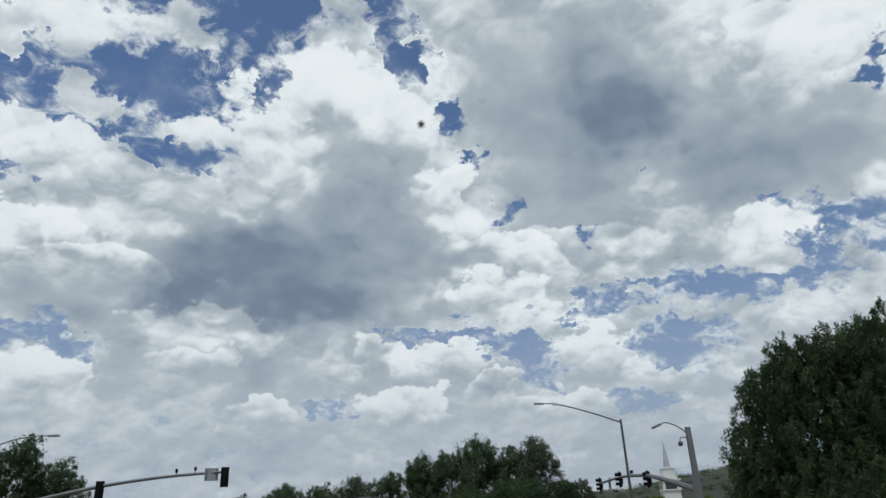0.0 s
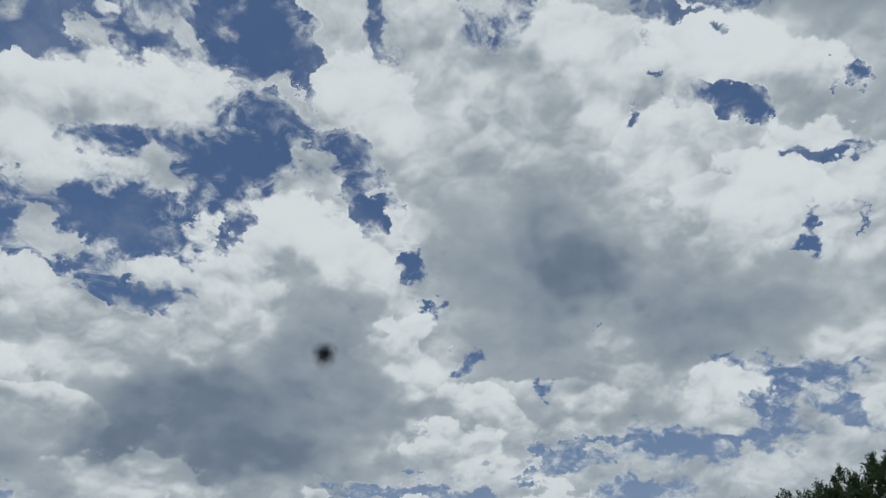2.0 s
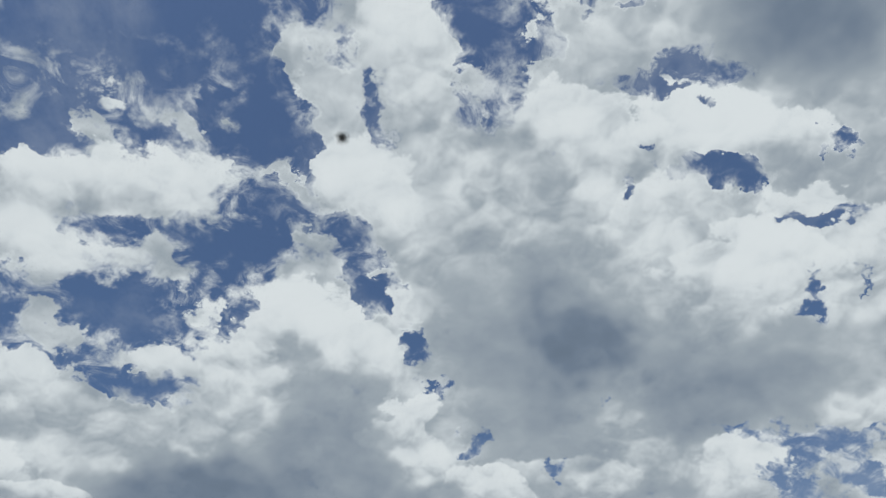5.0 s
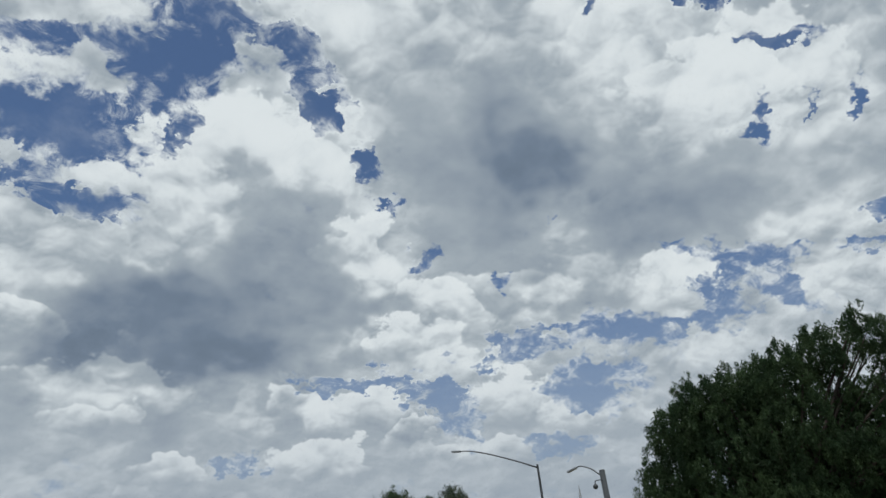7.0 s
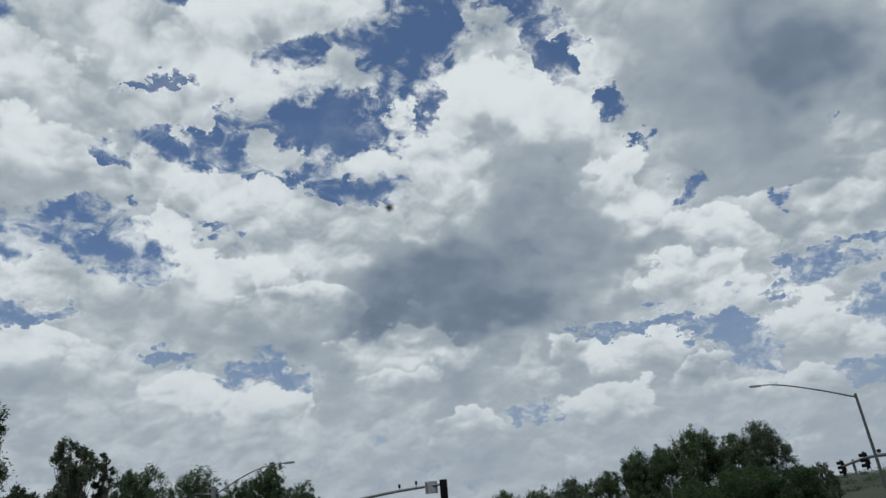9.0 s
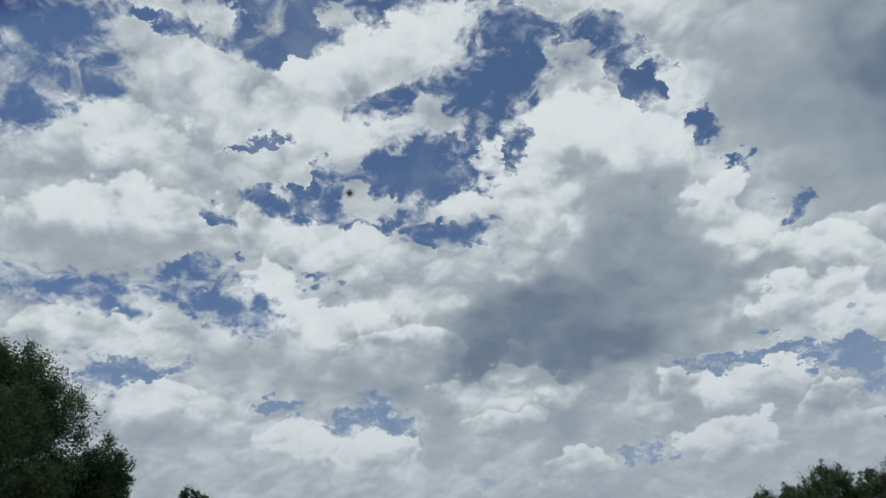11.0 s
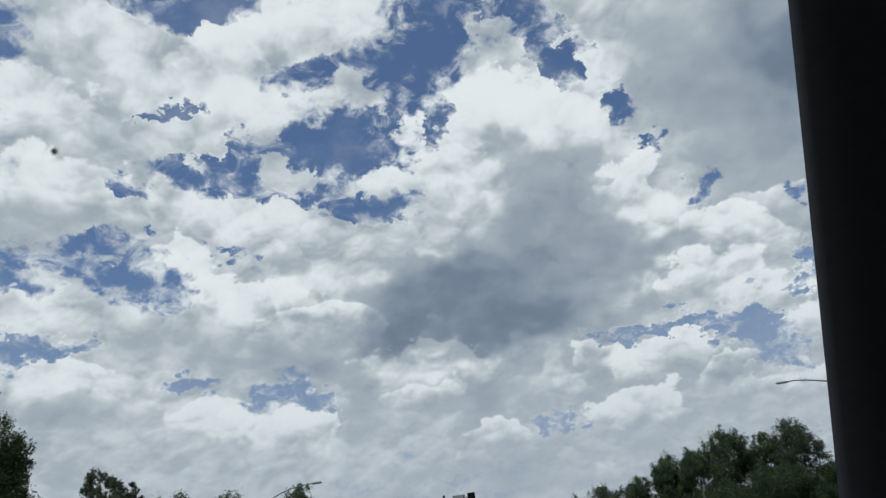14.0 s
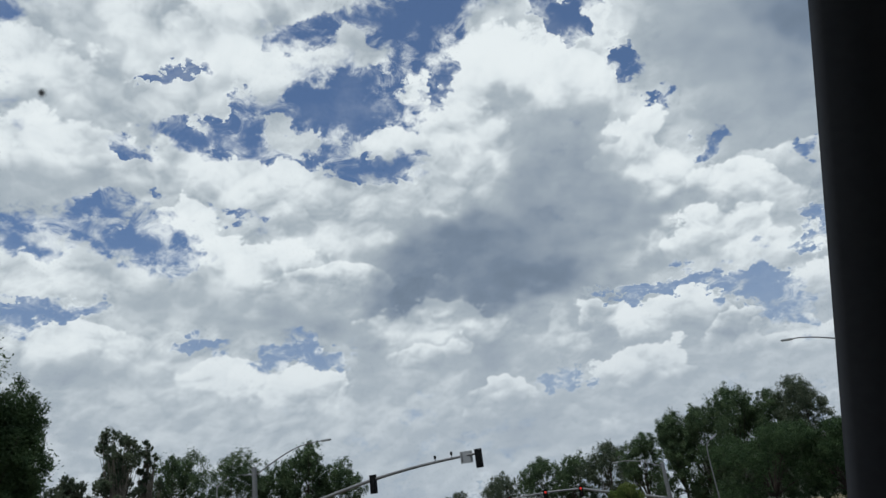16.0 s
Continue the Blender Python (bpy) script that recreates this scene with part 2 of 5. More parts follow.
cover = patch(cover, 21.7, 19.0, 0.87, 0.42, -82, -0.8)
cover = patch(cover, 10.7, 24.7, 0.93, 0.29, -73, -0.7)
cover = patch(cover, 38.2, 21.6, 1.56, 0.71, -38, -0.8)
cover = patch(cover, 36.7, 20.2, 1.20, 0.34, -81, -0.5)
cover = patch(cover, 36.4, 15.8, 2.60, 0.47, 6, -0.75)
cover = patch(cover, 35.3, 8.1, 0.98, 0.27, 0, -0.7)
cover = patch(cover, 35.9, 10.5, 0.63, 0.25, -84, -0.5)
cover = patch(cover, 39.2, 10.3, 0.91, 0.16, -90, -0.6)
cover = patch(cover, 42.7, 11.1, 0.78, 0.31, 89, -0.7)
cover = patch(cover, 28.1, 25.9, 0.93, 0.39, 14, -0.6)
cover = patch(cover, 16.0, 22.5, 0.36, 0.19, -14, -0.6)
cover = patch(cover, 36.5, -1.2, 4.85, 0.59, 1, -0.8)
cover = patch(cover, 38.1, -4.3, 2.72, 0.92, -8, -0.8)
cover = patch(cover, 33.7, -2.6, 1.30, 0.55, 24, -0.8)
cover = patch(cover, -17.9, 23.4, 9.13, 1.84, 3, -0.9)
cover = patch(cover, -5.3, 31.8, 2.33, 1.57, -16, 0.9)
cover = patch(cover, -5.7, 29.2, 2.24, 0.47, -51, 0.35)
cover = patch(cover, -2.6, 26.6, 1.80, 1.13, -36, 0.9)
cover = patch(cover, 0.4, 34.7, 3.63, 2.09, -20, 0.9)
cover = patch(cover, 2.2, 31.8, 4.19, 2.10, -13, 0.95)
cover = patch(cover, -7.1, 20.6, 1.17, 0.46, 9, 0.7)
cover = patch(cover, -5.6, 19.1, 1.61, 0.51, -31, 0.6)
cover = patch(cover, -4.0, 14.5, 1.85, 0.83, -10, 0.25)
cover = patch(cover, -1.9, 18.7, 1.64, 1.12, -46, 0.8)
cover = patch(cover, -1.7, 23.6, 1.67, 1.21, 90, 0.6)
cover = patch(cover, 1.9, 12.4, 1.15, 0.37, 6, 0.4)
cover = patch(cover, 3.7, 9.0, 1.36, 0.55, -65, 0.5)
cover = patch(cover, -21.0, 23.1, 1.66, 0.76, -39, 0.3)
cover = patch(cover, -14.7, 23.6, 1.37, 0.40, -25, 0.8)
cover = patch(cover, -10.7, 24.2, 1.08, 0.36, 6, 0.35)
cover = patch(cover, -18.8, 18.7, 7.36, 2.08, 7, 0.95)
cover = patch(cover, -11.4, 16.5, 2.00, 0.45, -14, 0.5)
cover = patch(cover, -23.4, 13.1, 2.28, 1.58, -36, 0.9)
cover = patch(cover, -18.7, 11.7, 2.66, 0.93, -11, 0.9)
cover = patch(cover, -14.8, 12.2, 2.32, 0.74, -55, 0.8)
cover = patch(cover, -22.5, 7.3, 1.69, 0.83, -38, 0.8)
cover = patch(cover, -11.6, 8.9, 0.93, 0.74, -75, 0.9)
cover = patch(cover, 13.9, 32.4, 0.78, 0.86, -63, 0.5)
cover = patch(cover, 15.5, 29.1, 1.74, 1.05, 10, 0.9)
cover = patch(cover, 25.4, 28.5, 1.63, 0.56, -26, 0.4)
cover = patch(cover, 46.1, 2.0, 3.33, 0.93, 12, -0.75)
cover = patch(cover, 49.0, 0.8, 1.76, 1.10, 12, -0.8)
cover = patch(cover, 45.4, -0.8, 3.50, 0.37, 10, -0.5)
cover = patch(cover, 35.6, 10.6, 0.89, 0.26, -78, -0.6)
cover = patch(cover, 42.6, 11.4, 0.81, 0.33, -82, -0.8)
cover = patch(cover, 35.1, 8.4, 1.02, 0.24, 0, -0.6)
cover = patch(cover, 29.8, -7.4, 3.65, 0.38, -5, -0.4)
cover = patch(cover, 32.4, -4.7, 1.25, 0.57, -14, -0.6)
cover = patch(cover, 38.2, -2.1, 1.14, 0.47, -7, -0.5)
cover = patch(cover, 19.1, 1.2, 0.75, 0.19, -67, -0.6)
cover = patch(cover, 48.6, -10.0, 1.58, 0.81, 3, -0.4)
cover = patch(cover, 53.0, -0.3, 3.47, 1.37, -8, -0.6)
cover = patch(cover, -5.1, -3.7, 3.69, 2.09, -8, 1.5)
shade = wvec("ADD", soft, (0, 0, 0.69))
shade = patch(shade, 3.9, -22.3, 39.53, 5.25, -1, 0.63, 1.6, 0.2)
shade = patch(shade, 4.1, -13.8, 38.84, 3.21, -1, 0.61, 1.6, 0.2)
shade = patch(shade, -24.8, -8.3, 3.27, 1.14, -3, 0.48, 1.9, 0.05)
shade = patch(shade, -21.4, -12.6, 1.70, 1.64, -4, 0.53, 1.9, 0.05)
shade = patch(shade, -11.8, -14.8, 2.17, 1.69, 68, 0.5, 1.9, 0.05)
shade = patch(shade, -20.6, -12.9, 8.30, 2.54, -21, 0.64, 1.6, 0.2)
shade = patch(shade, 24.0, -6.0, 2.86, 0.87, -7, 0.54, 1.9, 0.05)
shade = patch(shade, 21.6, -16.8, 3.42, 0.93, 8, 0.6, 1.9, 0.05)
shade = patch(shade, 9.4, -6.2, 2.24, 1.40, -10, 0.64, 1.6, 0.2)
shade = patch(shade, 28.6, -15.0, 3.56, 2.24, -32, 0.66, 1.6, 0.2)
shade = patch(shade, 27.1, 1.6, 5.75, 2.11, -7, 0.48, 1.9, 0.05)
shade = patch(shade, 31.2, 4.1, 4.21, 2.54, -20, 0.68, 1.6, 0.2)
shade = patch(shade, 14.9, -0.9, 3.52, 2.58, -46, 0.5, 1.9, 0.05)
shade = patch(shade, 19.0, 9.3, 4.37, 2.46, -10, 0.6, 1.9, 0.05)
shade = patch(shade, 16.7, 4.3, 3.87, 2.80, 5, 0.23, 1.75, 0.1)
shade = patch(shade, -5.0, -11.0, 2.36, 0.87, -9, 0.58, 1.9, 0.05)
shade = patch(shade, 19.4, -4.9, 3.87, 1.19, 12, 0.8, 1.6, 0.2)
shade = patch(shade, 30.4, -3.6, 3.61, 2.03, -16, 0.84, 1.6, 0.2)
shade = patch(shade, 31.4, 8.4, 3.84, 1.70, -3, 0.78, 1.6, 0.2)
shade = patch(shade, 20.7, -0.8, 2.63, 1.26, -22, 0.78, 1.6, 0.2)
shade = patch(shade, 9.3, -9.2, 3.32, 1.40, -22, 0.78, 1.6, 0.2)
shade = patch(shade, -5.1, -13.7, 2.66, 1.36, -9, 0.76, 1.6, 0.2)
shade = patch(shade, 31.4, -9.6, 3.41, 1.51, -9, 0.8, 1.6, 0.2)
shade = patch(shade, 25.5, -13.7, 1.71, 1.17, 1, 0.78, 1.6, 0.2)
shade = patch(shade, 33.5, -11.7, 3.20, 1.57, 56, 0.74, 1.6, 0.2)
shade = patch(shade, -42.9, 18.1, 5.17, 2.34, -8, 0.82, 1.6, 0.2)
shade = patch(shade, -30.7, 21.1, 5.50, 2.28, -9, 0.81, 1.6, 0.2)
shade = patch(shade, -25.0, 14.9, 8.12, 1.88, -18, 0.84, 1.6, 0.2)
shade = patch(shade, -17.1, 19.6, 5.13, 2.22, -10, 0.82, 1.6, 0.2)
shade = patch(shade, -29.6, 7.8, 3.79, 1.64, -20, 0.8, 1.6, 0.2)
shade = patch(shade, -31.4, 2.0, 3.85, 1.26, -24, 0.78, 1.6, 0.2)
shade = patch(shade, -26.1, 4.6, 5.99, 1.25, -20, 0.76, 1.6, 0.2)
shade = patch(shade, -44.6, 9.9, 4.77, 1.55, -26, 0.6, 1.9, 0.05)
shade = patch(shade, -46.6, 14.4, 3.71, 1.91, -20, 0.76, 1.6, 0.2)
shade = patch(shade, -46.4, 2.9, 3.72, 1.24, -21, 0.78, 1.6, 0.2)
shade = patch(shade, -39.0, -0.4, 3.19, 1.43, -27, 0.74, 1.6, 0.2)
shade = patch(shade, -27.4, -2.5, 5.76, 1.63, -20, 0.68, 1.6, 0.2)
shade = patch(shade, -29.0, -6.1, 6.40, 1.53, -19, 0.52, 1.9, 0.05)
shade = patch(shade, -33.5, -3.4, 2.81, 1.42, -29, 0.62, 1.6, 0.2)
shade = patch(shade, -26.1, 2.6, 3.88, 1.44, -34, 0.66, 1.6, 0.2)
shade = patch(shade, -13.2, 8.4, 5.08, 2.78, -32, 0.82, 1.6, 0.2)
shade = patch(shade, -3.2, 8.5, 7.79, 2.64, -23, 0.86, 1.6, 0.2)
shade = patch(shade, -8.6, 2.5, 4.94, 3.68, 34, 0.72, 1.6, 0.2)
shade = patch(shade, -1.8, -0.7, 3.62, 2.47, 58, 0.44, 1.9, 0.05)
shade = patch(shade, -5.9, -1.7, 3.53, 2.14, 23, 0.54, 1.9, 0.05)
shade = patch(shade, -9.7, -6.5, 7.08, 2.38, -18, 0.18, 1.75, 0.1)
shade = patch(shade, -16.8, -7.1, 2.56, 1.02, 0, 0.21, 1.75, 0.1)
shade = patch(shade, -2.2, -4.8, 3.51, 1.60, -9, 0.29, 1.75, 0.1)
shade = patch(shade, 4.4, -5.5, 3.31, 1.21, 10, 0.5, 1.9, 0.05)
shade = patch(shade, 4.7, -2.7, 2.60, 1.72, 0, 0.82, 1.6, 0.2)
shade = patch(shade, 3.1, -0.2, 1.77, 1.31, -3, 0.8, 1.6, 0.2)
shade = patch(shade, 11.4, -5.5, 2.88, 1.39, -20, 0.78, 1.6, 0.2)
shade = patch(shade, 5.5, -9.2, 3.46, 1.19, 1, 0.6, 1.9, 0.05)
shade = patch(shade, 3.2, -7.2, 2.15, 0.85, 2, 0.78, 1.6, 0.2)
shade = patch(shade, -21.1, -11.8, 2.42, 0.98, 70, 0.54, 1.9, 0.05)
shade = patch(shade, -11.9, -14.5, 2.49, 1.09, 47, 0.5, 1.9, 0.05)
shade = patch(shade, -23.1, -5.1, 3.43, 0.95, -14, 0.76, 1.6, 0.2)
shade = patch(shade, -13.9, -10.9, 2.40, 0.91, -20, 0.78, 1.6, 0.2)
shade = patch(shade, -43.5, -4.1, 3.92, 1.42, -16, 0.78, 1.6, 0.2)
shade = patch(shade, -33.5, -10.5, 2.98, 1.01, -20, 0.8, 1.6, 0.2)
shade = patch(shade, -43.6, -7.2, 5.09, 1.06, -19, 0.6, 1.9, 0.05)
shade = patch(shade, -26.1, -14.2, 4.57, 1.17, -23, 0.76, 1.6, 0.2)
shade = patch(shade, 2.7, 33.2, 4.50, 2.83, -33, 0.89, 1.6, 0.2)
shade = patch(shade, -5.1, 31.8, 1.56, 1.87, -63, 0.86, 1.6, 0.2)
shade = patch(shade, 6.2, 25.0, 4.32, 2.40, -55, 0.78, 1.6, 0.2)
shade = patch(shade, 0.2, 19.1, 4.20, 2.35, -49, 0.86, 1.6, 0.2)
shade = patch(shade, 10.1, 19.0, 5.41, 2.39, -34, 0.76, 1.6, 0.2)
shade = patch(shade, 17.5, 24.7, 6.06, 1.91, -14, 0.88, 1.6, 0.2)
shade = patch(shade, 30.2, 25.0, 5.51, 2.40, 11, 0.88, 1.6, 0.2)
shade = patch(shade, 20.1, 18.5, 5.00, 2.37, -40, 0.8, 1.6, 0.2)
shade = patch(shade, 11.2, 5.5, 7.11, 3.94, -73, 0.54, 1.9, 0.05)
shade = patch(shade, 4.5, 10.9, 4.09, 1.39, -87, 0.7, 1.6, 0.2)
shade = patch(shade, 28.1, 13.2, 6.29, 3.73, -35, 0.82, 1.6, 0.2)
shade = patch(shade, 37.5, 12.4, 4.76, 2.77, -9, 0.8, 1.6, 0.2)
shade = patch(shade, 36.6, 8.1, 4.94, 2.26, 2, 0.76, 1.6, 0.2)
shade = patch(shade, 27.1, 32.6, 4.16, 2.36, 4, 0.76, 1.6, 0.2)
shade = patch(shade, 36.5, 31.5, 7.09, 4.13, -8, 0.27, 1.75, 0.1)
shade = patch(shade, 44.6, 26.6, 4.33, 2.31, -66, 0.64, 1.6, 0.2)
shade = patch(shade, 33.6, 5.9, 4.90, 1.73, -14, 0.6, 1.9, 0.05)
shade = patch(shade, 24.8, 4.4, 3.54, 1.74, -24, 0.5, 1.9, 0.05)
shade = patch(shade, 29.8, 1.4, 4.27, 1.87, 13, 0.46, 1.9, 0.05)
shade = patch(shade, 34.5, 3.8, 3.80, 1.28, -20, 0.54, 1.9, 0.05)
shade = patch(shade, 15.6, 9.0, 3.71, 2.57, -61, 0.28, 1.75, 0.1)
shade = patch(shade, 18.6, 5.9, 3.44, 2.28, 3, 0.19, 1.75, 0.1)
shade = patch(shade, 16.4, 10.2, 2.32, 1.78, -72, 0.48, 1.9, 0.05)
shade = patch(shade, 19.2, 2.0, 2.82, 0.91, -78, 0.78, 1.6, 0.2)
shade = patch(shade, 38.3, 0.7, 2.91, 1.02, 2, 0.76, 1.6, 0.2)
shade = patch(shade, -2.9, 7.9, 6.77, 2.21, -31, 0.84, 1.6, 0.2)
shade = patch(shade, -8.2, 6.0, 3.12, 1.74, 4, 0.8, 1.6, 0.2)
shade = patch(shade, -2.6, 0.9, 5.21, 2.38, -46, 0.58, 1.9, 0.05)
shade = patch(shade, -0.9, -1.5, 3.31, 2.00, -66, 0.44, 1.9, 0.05)
shade = patch(shade, 6.1, -2.3, 2.41, 1.72, -53, 0.8, 1.6, 0.2)
shade = patch(shade, -18.6, 18.9, 8.06, 3.05, 3, 0.8, 1.6, 0.2)
shade = patch(shade, -20.1, 12.6, 3.27, 1.68, -15, 0.82, 1.6, 0.2)
shade = patch(shade, 14.5, -2.3, 4.75, 2.01, 22, 0.54, 1.9, 0.05)
shade = patch(shade, 46.6, 19.0, 3.96, 2.67, -50, 0.27, 1.75, 0.1)
shade = patch(shade, 47.1, 12.6, 3.27, 1.95, -44, 0.48, 1.9, 0.05)
shade = patch(shade, 46.0, 7.7, 3.17, 1.33, 16, 0.6, 1.9, 0.05)
shade = patch(shade, 42.0, 4.9, 4.97, 1.41, 4, 0.64, 1.6, 0.2)
shade = patch(shade, 37.6, 6.8, 4.15, 1.17, 4, 0.58, 1.9, 0.05)
shade = patch(shade, 27.3, 2.2, 7.35, 2.27, 1, 0.48, 1.9, 0.05)
shade = patch(shade, 39.9, 1.4, 2.72, 0.94, 13, 0.78, 1.6, 0.2)
shade = patch(shade, 49.1, -9.0, 3.41, 2.51, -69, 0.64, 1.6, 0.2)
shade = patch(shade, 42.4, -2.1, 7.30, 1.22, -1, 0.8, 1.6, 0.2)
shade = patch(shade, 41.6, -4.9, 4.83, 1.88, -9, 0.8, 1.6, 0.2)
shade = patch(shade, 42.7, 16.7, 2.95, 2.00, -61, 0.78, 1.6, 0.2)
shade = patch(shade, 52.5, 11.8, 7.52, 4.46, -49, 0.58, 1.9, 0.05)
shade = patch(shade, -26.4, 4.5, 7.58, 2.57, -20, 0.79, 1.6, 0.2)
shade = patch(shade, -27.6, -0.1, 6.57, 1.88, -21, 0.78, 1.6, 0.2)
shade = patch(shade, -26.5, -5.1, 7.27, 1.88, -16, 0.64, 1.6, 0.2)
shade = patch(shade, -9.2, -8.1, 7.93, 2.32, -4, 0.21, 1.75, 0.1)
shade = patch(shade, -15.9, -8.0, 3.51, 1.13, -3, 0.25, 1.75, 0.1)
shade = patch(shade, -7.7, -5.0, 5.96, 2.21, -7, 0.48, 1.9, 0.05)
shade = patch(shade, -1.6, -3.1, 3.20, 2.38, 40, 0.48, 1.9, 0.05)
shade = patch(shade, 17.2, 6.4, 2.08, 1.54, -87, 0.28, 1.75, 0.1)
shade = patch(shade, 15.1, 2.3, 2.81, 1.68, -49, 0.44, 1.9, 0.05)
shade = patch(shade, -11.2, -4.9, 6.82, 1.95, -2, 0.28, 1.75, 0.1)
shade = patch(shade, -4.4, -2.6, 2.72, 1.79, -59, 0.44, 1.9, 0.05)
shade = patch(shade, 18.0, 5.1, 2.79, 1.81, -75, 0.29, 1.75, 0.1)
shade = patch(shade, -45.6, 9.5, 5.71, 1.82, -23, 0.58, 1.9, 0.05)
shade = patch(shade, -38.0, -2.2, 3.17, 1.35, -27, 0.6, 1.9, 0.05)
shade = patch(shade, -45.7, 15.2, 2.75, 1.24, -22, 0.68, 1.6, 0.2)
shade = head(shade, 16.1, -13.9, 4.96, 3.20, 0, 0.42)
shade = head(shade, 0.3, -17.8, 4.37, 2.25, -2, 0.42)
shade = head(shade, 3.7, -14.2, 4.64, 2.84, -1, 0.4)
shade = head(shade, -1.0, -13.7, 3.23, 2.28, -2, 0.31)
shade = head(shade, 20.1, -14.7, 3.52, 2.26, 1, 0.31)
shade = head(shade, -11.4, -17.9, 2.62, 1.58, -4, 0.31)
shade = head(shade, 7.8, -16.1, 3.24, 1.64, -1, 0.28)
shade = head(shade, 13.3, -17.5, 5.46, 1.53, 0, 0.22)
shade = head(shade, 30.0, -3.8, 3.62, 3.35, -0, 0.28)
shade = head(shade, 8.0, -9.2, 5.10, 2.55, -1, 0.28)
shade = head(shade, 16.3, -4.6, 5.40, 2.31, -0, 0.22)
shade = head(shade, -16.9, -12.9, 3.76, 1.32, -4, 0.22)
shade = head(shade, -27.5, -13.4, 4.03, 2.51, -5, 0.28)
shade = head(shade, -30.3, 7.2, 5.17, 3.19, -15, 0.28)
shade = head(shade, -33.6, 2.1, 2.81, 2.90, -15, 0.31)
shade = head(shade, -29.4, -2.5, 6.64, 3.35, -15, 0.28)
shade = head(shade, -34.0, -10.6, 3.50, 2.13, -15, 0.27)
shade = head(shade, -44.1, -4.9, 5.32, 2.59, -16, 0.22)
shade = head(shade, -27.7, -12.6, 4.24, 1.83, -14, 0.25)
shade = head(shade, -23.7, -5.5, 5.71, 1.89, -14, 0.22)
shade = head(shade, -48.9, 3.4, 5.89, 2.38, -16, 0.25)
shade = head(shade, -43.1, 17.6, 7.63, 4.25, -15, 0.22)
shade = head(shade, -43.7, 11.4, 7.76, 3.84, -15, 0.31)
shade = head(shade, -14.8, -10.9, 6.00, 2.05, -13, 0.22)
shade = head(shade, -12.1, 3.7, 5.11, 4.66, -15, 0.19)
shade = head(shade, -2.1, 6.1, 5.65, 3.98, -17, 0.22)
shade = head(shade, 3.8, -1.5, 3.23, 3.46, -15, 0.28)
shade = head(shade, 10.1, -6.2, 4.72, 2.47, -14, 0.28)
shade = head(shade, 2.2, 31.6, 4.75, 6.00, 1, 0.19)
shade = head(shade, 17.0, 23.8, 8.13, 4.32, -3, 0.28)
shade = head(shade, 28.7, 23.4, 6.82, 4.28, -5, 0.31)
shade = head(shade, 0.1, 18.0, 4.18, 5.15, -0, 0.22)
shade = head(shade, -5.7, 7.1, 6.91, 4.85, -2, 0.28)
shade = head(shade, 26.0, 16.0, 6.38, 5.23, -4, 0.25)
shade = head(shade, 34.4, 21.4, 5.64, 3.77, -6, 0.28)
shade = head(shade, 36.8, 13.7, 5.80, 4.17, -5, 0.25)
shade = head(shade, -19.2, 18.8, 8.50, 3.47, 3, 0.25)
shade = head(shade, 31.4, 10.9, 6.47, 4.64, -4, 0.25)
cover = wnode("ShaderNodeSeparateXYZ", i0=cover).outputs[2]
shade = wnode("ShaderNodeSeparateXYZ", i0=shade).outputs[2]

turbulent = wnoise(squat, 9.0, 8.0, 0.6).outputs["Fac"]
broad = wnoise(squat, 6.0, 5.0, 0.5).outputs["Fac"]
broad_up = wnoise(wvec("ADD", squat, (-0.008, -0.006, 0.03)), 6.0, 3.0, 0.5).outputs["Fac"]
density = wmath("MULTIPLY_ADD", wmath("SUBTRACT", turbulent, 0.5), 5.4, wmath("MULTIPLY", cover, 1.6))
density = wmath("MULTIPLY_ADD", wmath("SUBTRACT", 0.3, puff), 3.0, density)
# nearest the skyline haze shows between the clouds
density = wmath("SUBTRACT", density, wrange(el, 3.0, 13.0, 0.9, 0.0))
# some edges are crisp, others wispy
edge = wrange(wnoise(squat, 4.0, 2.0, 0.5).outputs["Fac"], 0.38, 0.6, 0.22, 1.15)
opaque = wrange(density, -0.1, edge, 0.0, 1.0)
veil = wrange(wnoise(wvec("MULTIPLY", squat, (1.0, 0.6, 2.2)), 5.0, 7.0, 0.62).outputs["Fac"], 0.5, 0.85, 0.0, 0.3)
# thin torn shreds hang about the gaps' edges
shred = wnoise(wvec("MULTIPLY", squat, (1.0, 1.0, 1.5)), 19.0, 6.0, 0.66)
shred.inputs["Distortion"].default_value = 0.8
shred = wmath("MULTIPLY", wrange(shred.outputs["Fac"], 0.42, 0.62, 0.0, 0.85), wrange(density, -1.5, 0.1, 0.0, 1.0))
opaque = wmath("MAXIMUM", opaque, wmath("MAXIMUM", veil, shred))
# crisp cauliflower light near the rims, broad soft light and shade in the thick masses
crisp = wmath("MAXIMUM", wrange(density, 0.3, 1.6, 0.9, 0.12), wrange(shade, 0.48, 0.8, 0.05, 1.0))
lit = wmath("MULTIPLY_ADD", relief(15.0, 0.4, 0.016), 0.95, wmath("MULTIPLY", relief(38.0, 0.8, 0.006), 0.36))
lit = wmath("MULTIPLY_ADD", relief(7.0, 0.3, 0.035), 0.45, lit)
lit = wmath("MULTIPLY", lit, wrange(el, 5.0, 18.0, 0.6, 1.0))
lit = wmath("MULTIPLY_ADD", wmath("SUBTRACT", turbulent, 0.5), 0.12, lit)
light = wmath("MULTIPLY_ADD", lit, crisp, shade)
light = wmath("MULTIPLY_ADD", wmath("SUBTRACT", broad, broad_up), 0.6, light)
